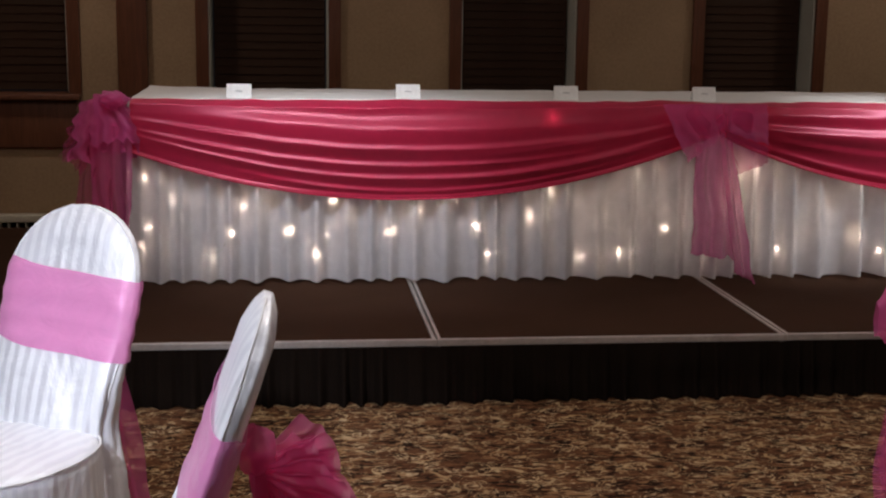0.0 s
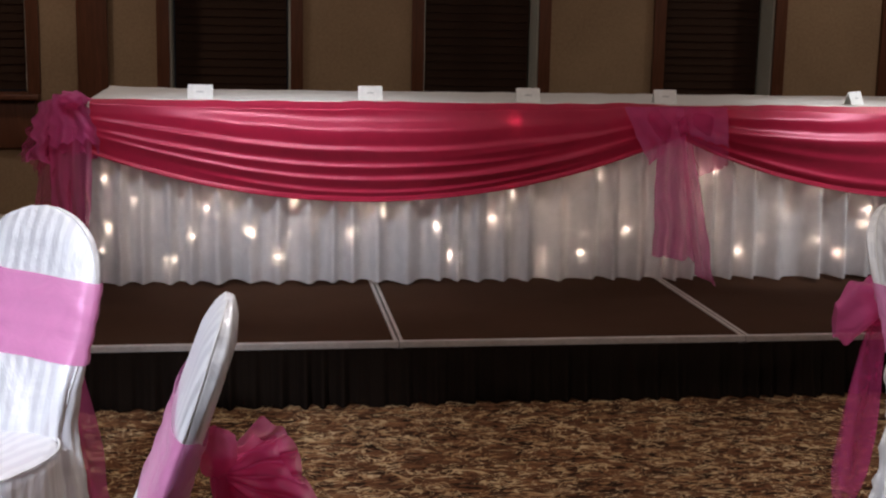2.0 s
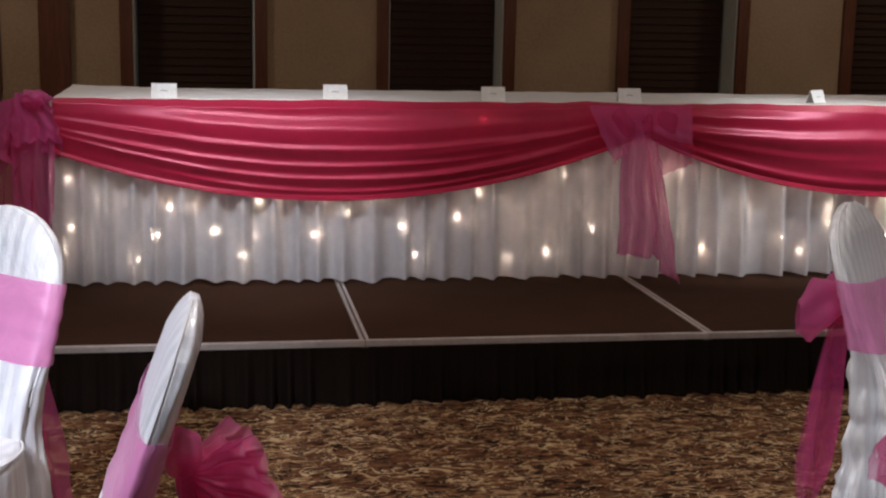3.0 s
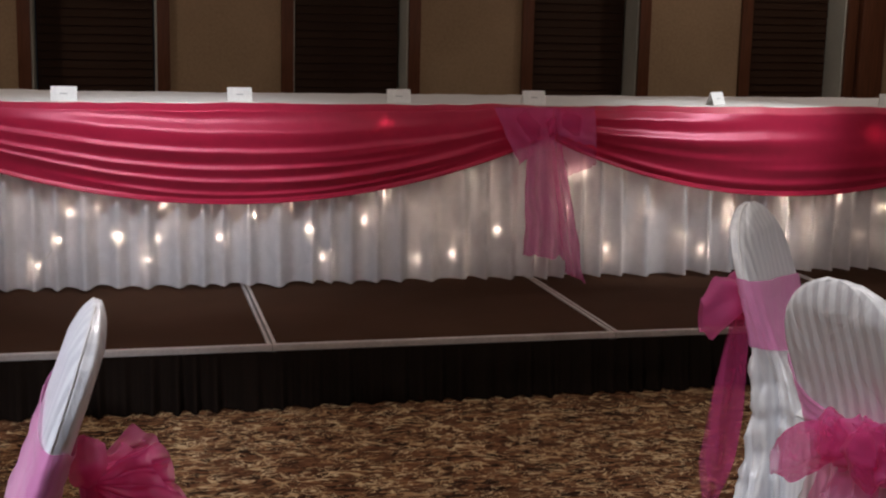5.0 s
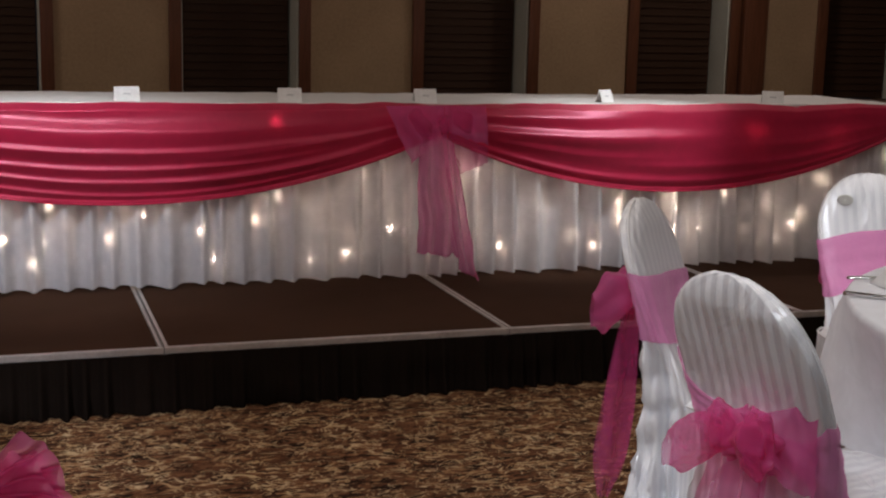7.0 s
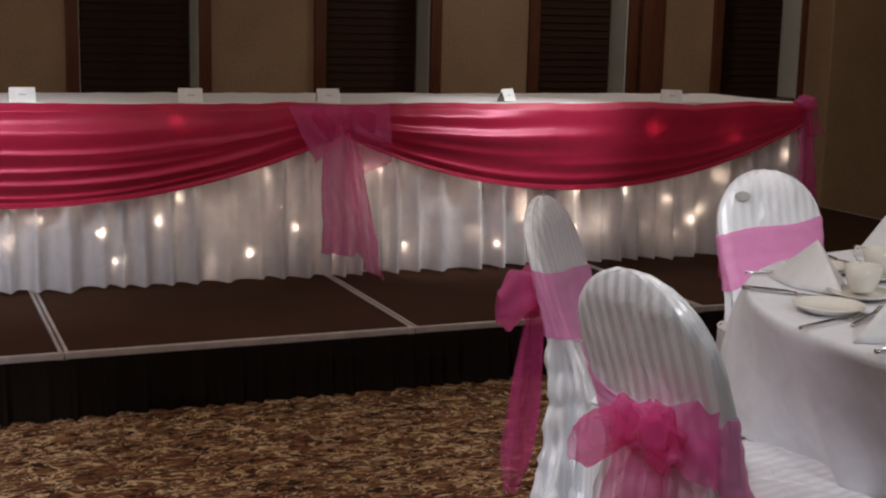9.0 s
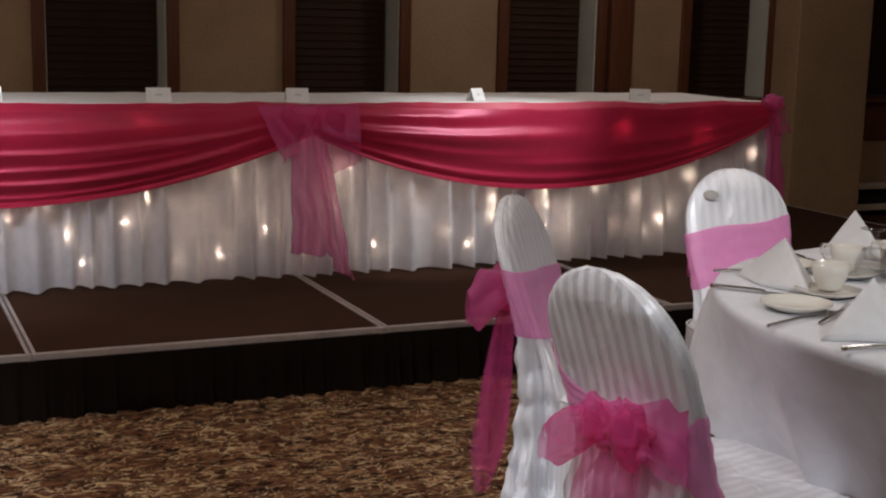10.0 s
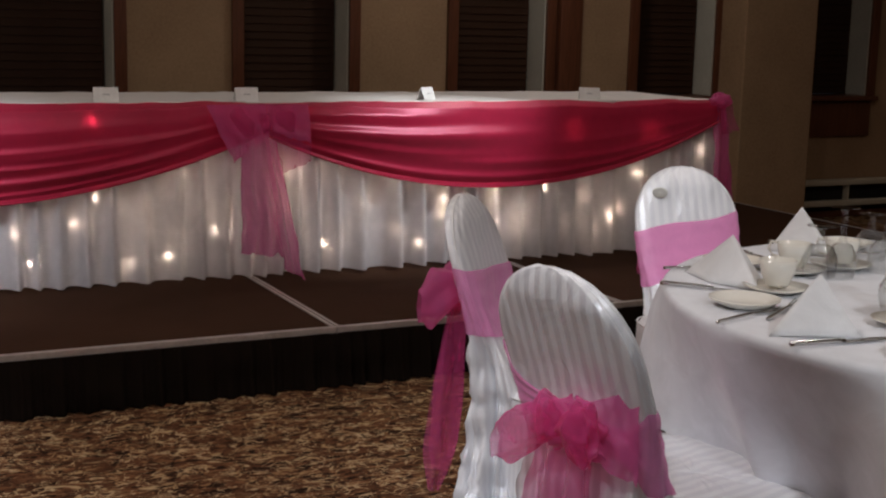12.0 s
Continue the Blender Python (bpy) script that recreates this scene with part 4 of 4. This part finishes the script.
def napkin(m, seed):
    """A napkin folded into a standing pyramid; +x looks away from the table's middle."""
    n = tagged(link("napkin", bmesh.new(), NAPKIN), "white cotton napkin folded into a standing pyramid", "napkin", "napkins on the round table")
    bm = bmesh.new()
    h = 0.106 + 0.01 * wob(seed)
    apex, front, back = Vector((-0.01, 0, h)), Vector((0.055, 0, 0.0)), Vector((-0.10, 0, 0))
    left, right = Vector((0.02, 0.12, 0)), Vector((0.02, -0.12, 0))

    def panel(a, b, d, bulge):
        mid = (b + d) / 2
        nrm = (b - a).cross(d - a).normalized()
        if nrm.dot(mid - Vector((0, 0, 0.02))) < 0:
            nrm = -nrm
        grid(8, 8, lambda u, v: a + (b + (d - b) * u - a) * v + nrm * bulge * math.sin(math.pi * u) * math.sin(math.pi * v * 0.9), bm=bm)

    panel(apex, left, front, 0.004)
    panel(apex, front, right, 0.004)
    panel(apex, right, back, 0.003)
    panel(apex, back, left, 0.003)
    bmesh.ops.remove_doubles(bm, verts=bm.verts[:], dist=0.0004)
    bm.normal_update()
    me = n.data
    bm.to_mesh(me)
    bm.free()
    for p in me.polygons:
        p.use_smooth = True
    md = n.modifiers.new("edge", "SOLIDIFY")
    md.thickness = 0.003
    n.matrix_world = m
    return n


def plate(m, radius, label):
    p = tagged(link("plate", lathe([(0.001, 0.004), (radius * 0.62, 0.004), (radius * 0.70, 0.007), (radius * 0.98, 0.016), (radius, 0.0175), (radius * 0.985, 0.014), (radius * 0.70, 0.003), (radius * 0.60, 0.0), (0.001, 0.0)], 48), CHINA),
               label, "plate", "side plates on the round table")
    p.matrix_world = m
    return p


def knife(m):
    k = thing("knife", m, "polished steel table knife lying on the cloth", "knife", "knives on the round table")
    part("handle", rod([(-0.115, 0, 0.005), (-0.105, 0, 0.006), (-0.02, 0, 0.005), (0.0, 0, 0.004)], 0.005, 8), STEEL, k)
    bm = grid(12, 2, lambda u, v: (u * 0.115, (v - 0.5) * (0.018 * (1 - u ** 5)) + 0.002 * u, 0.004))
    part("blade", thicken(bm, 0.0018), STEEL, k)
    return k


def fork(m, name="fork"):
    k = thing(name, m, "polished steel fork lying on the cloth", "fork", "forks on the round table")
    part("handle", rod([(-0.10, 0, 0.003), (-0.09, 0, 0.004), (0.0, 0, 0.006), (0.045, 0, 0.004)], 0.0035, 8), STEEL, k)
    bm = bmesh.new()
    for i in range(4):
        rod([(0.045, (i - 1.5) * 0.004, 0.004), (0.07, (i - 1.5) * 0.006, 0.004), (0.10, (i - 1.5) * 0.006, 0.008)], 0.0014, 5, bm)
    part("tines", bm, STEEL, k)
    return k


def cup(m):
    c = thing("cup", m, "cream china cup on its saucer", "cup", "cups on the round table")
    part("bowl", lathe([(0.001, 0.014), (0.022, 0.014), (0.026, 0.018), (0.036, 0.045), (0.040, 0.070), (0.038, 0.070), (0.033, 0.045), (0.022, 0.020), (0.001, 0.018)], 36), CHINA, c)
    part("saucer", lathe([(0.001, 0.0), (0.035, 0.0), (0.070, 0.012), (0.072, 0.014), (0.040, 0.008), (0.001, 0.006)], 40), CHINA, c)
    part("handle", rod([(0.037, 0, 0.066), (0.055, 0, 0.068), (0.062, 0, 0.052), (0.052, 0, 0.036), (0.034, 0, 0.034)], 0.0032, 8), CHINA, c)
    return c


def goblet(m, bowl_r, bowl_h, stem, label):
    """A stemmed glass standing upside down on its rim."""
    g = thing("goblet", m, label, "glass", "upturned glasses on the round table")
    t = 0.0014
    outer = [(bowl_r * 0.86, 0.0), (bowl_r, bowl_h * 0.35), (bowl_r * 0.97, bowl_h * 0.62), (bowl_r * 0.62, bowl_h * 0.92), (0.010, bowl_h)]
    inner = [(max(0.0006, r - t), z - (t if i == 4 else 0)) for i, (r, z) in enumerate(outer)]
    inner[-1] = (0.0006, bowl_h - 0.004)
    part("bowl", lathe(inner[::-1] + outer, 36), GLASS, g)
    part("stem", lathe([(0.0098, bowl_h + 0.0005), (0.0065, bowl_h + 0.012), (0.0058, bowl_h + stem * 0.5), (0.007, bowl_h + stem - 0.006), (0.0098, bowl_h + stem - 0.001)], 16), GLASS, g)
    top_z = bowl_h + stem
    part("foot", lathe([(0.0006, top_z - 0.0005), (0.012, top_z - 0.0005), (0.033, top_z + 0.002), (0.034, top_z + 0.004), (0.010, top_z + 0.005), (0.0006, top_z + 0.005)], 36), GLASS, g)
    return g


# napkins: place and turn, one at each setting
NAPKINS = [(1.684, 1.821, 109), (1.830, 2.255, 184), (2.280, 2.520, -10), (2.86, 2.27, 50), (3.00, 1.80, 5), (2.80, 1.36, -40), (2.42, 1.18, -85), (2.02, 1.25, 235), (1.74, 1.50, 205)]
for k, (nx, ny, turn) in enumerate(NAPKINS):
    napkin(pose(nx, ny, RT_Z + 0.002, 0, 0, turn), k * 1.7)
for k in range(9):
    a = 185 - 40 * k
    plate(on_table(0.675, a - 21, 0), 0.072, "small cream china side plate beside a napkin")
    knife(on_table(0.695, a + 6, 163 + 4 * wob(k, 2)))
    fork(on_table(0.715, a - 13, 203 + 6 * wob(k, 3)))
    fork(on_table(0.62, a - 15.5, 222 + 8 * wob(k, 4)))
    if k != 1:
        cup(on_table(0.47, a + 4, 40 + 50 * wob(k, 5)))
for cx, cy, turn in ((1.850, 2.115, 60), (2.035, 2.275, 120)):
    cup(pose(cx, cy, RT_Z + 0.002, 0, 0, turn))
TALL, SHORT = "tall clear goblet standing upside down on the cloth", "short clear goblet standing upside down on the cloth"
for gx, gy in ((2.108, 2.200), (1.905, 1.790), (2.53, 2.31), (2.76, 1.98), (2.70, 1.58), (2.40, 1.38), (2.05, 1.47)):
    goblet(pose(gx, gy, RT_Z + 0.002), 0.034, 0.080, 0.076, TALL)
for gx, gy in ((2.061, 2.219), (2.329, 2.338), (1.965, 1.885), (2.25, 2.21), (2.66, 2.16), (2.80, 1.78), (2.57, 1.47), (2.22, 1.38), (1.93, 1.62)):
    goblet(pose(gx, gy, RT_Z + 0.002), 0.040, 0.078, 0.036, SHORT)
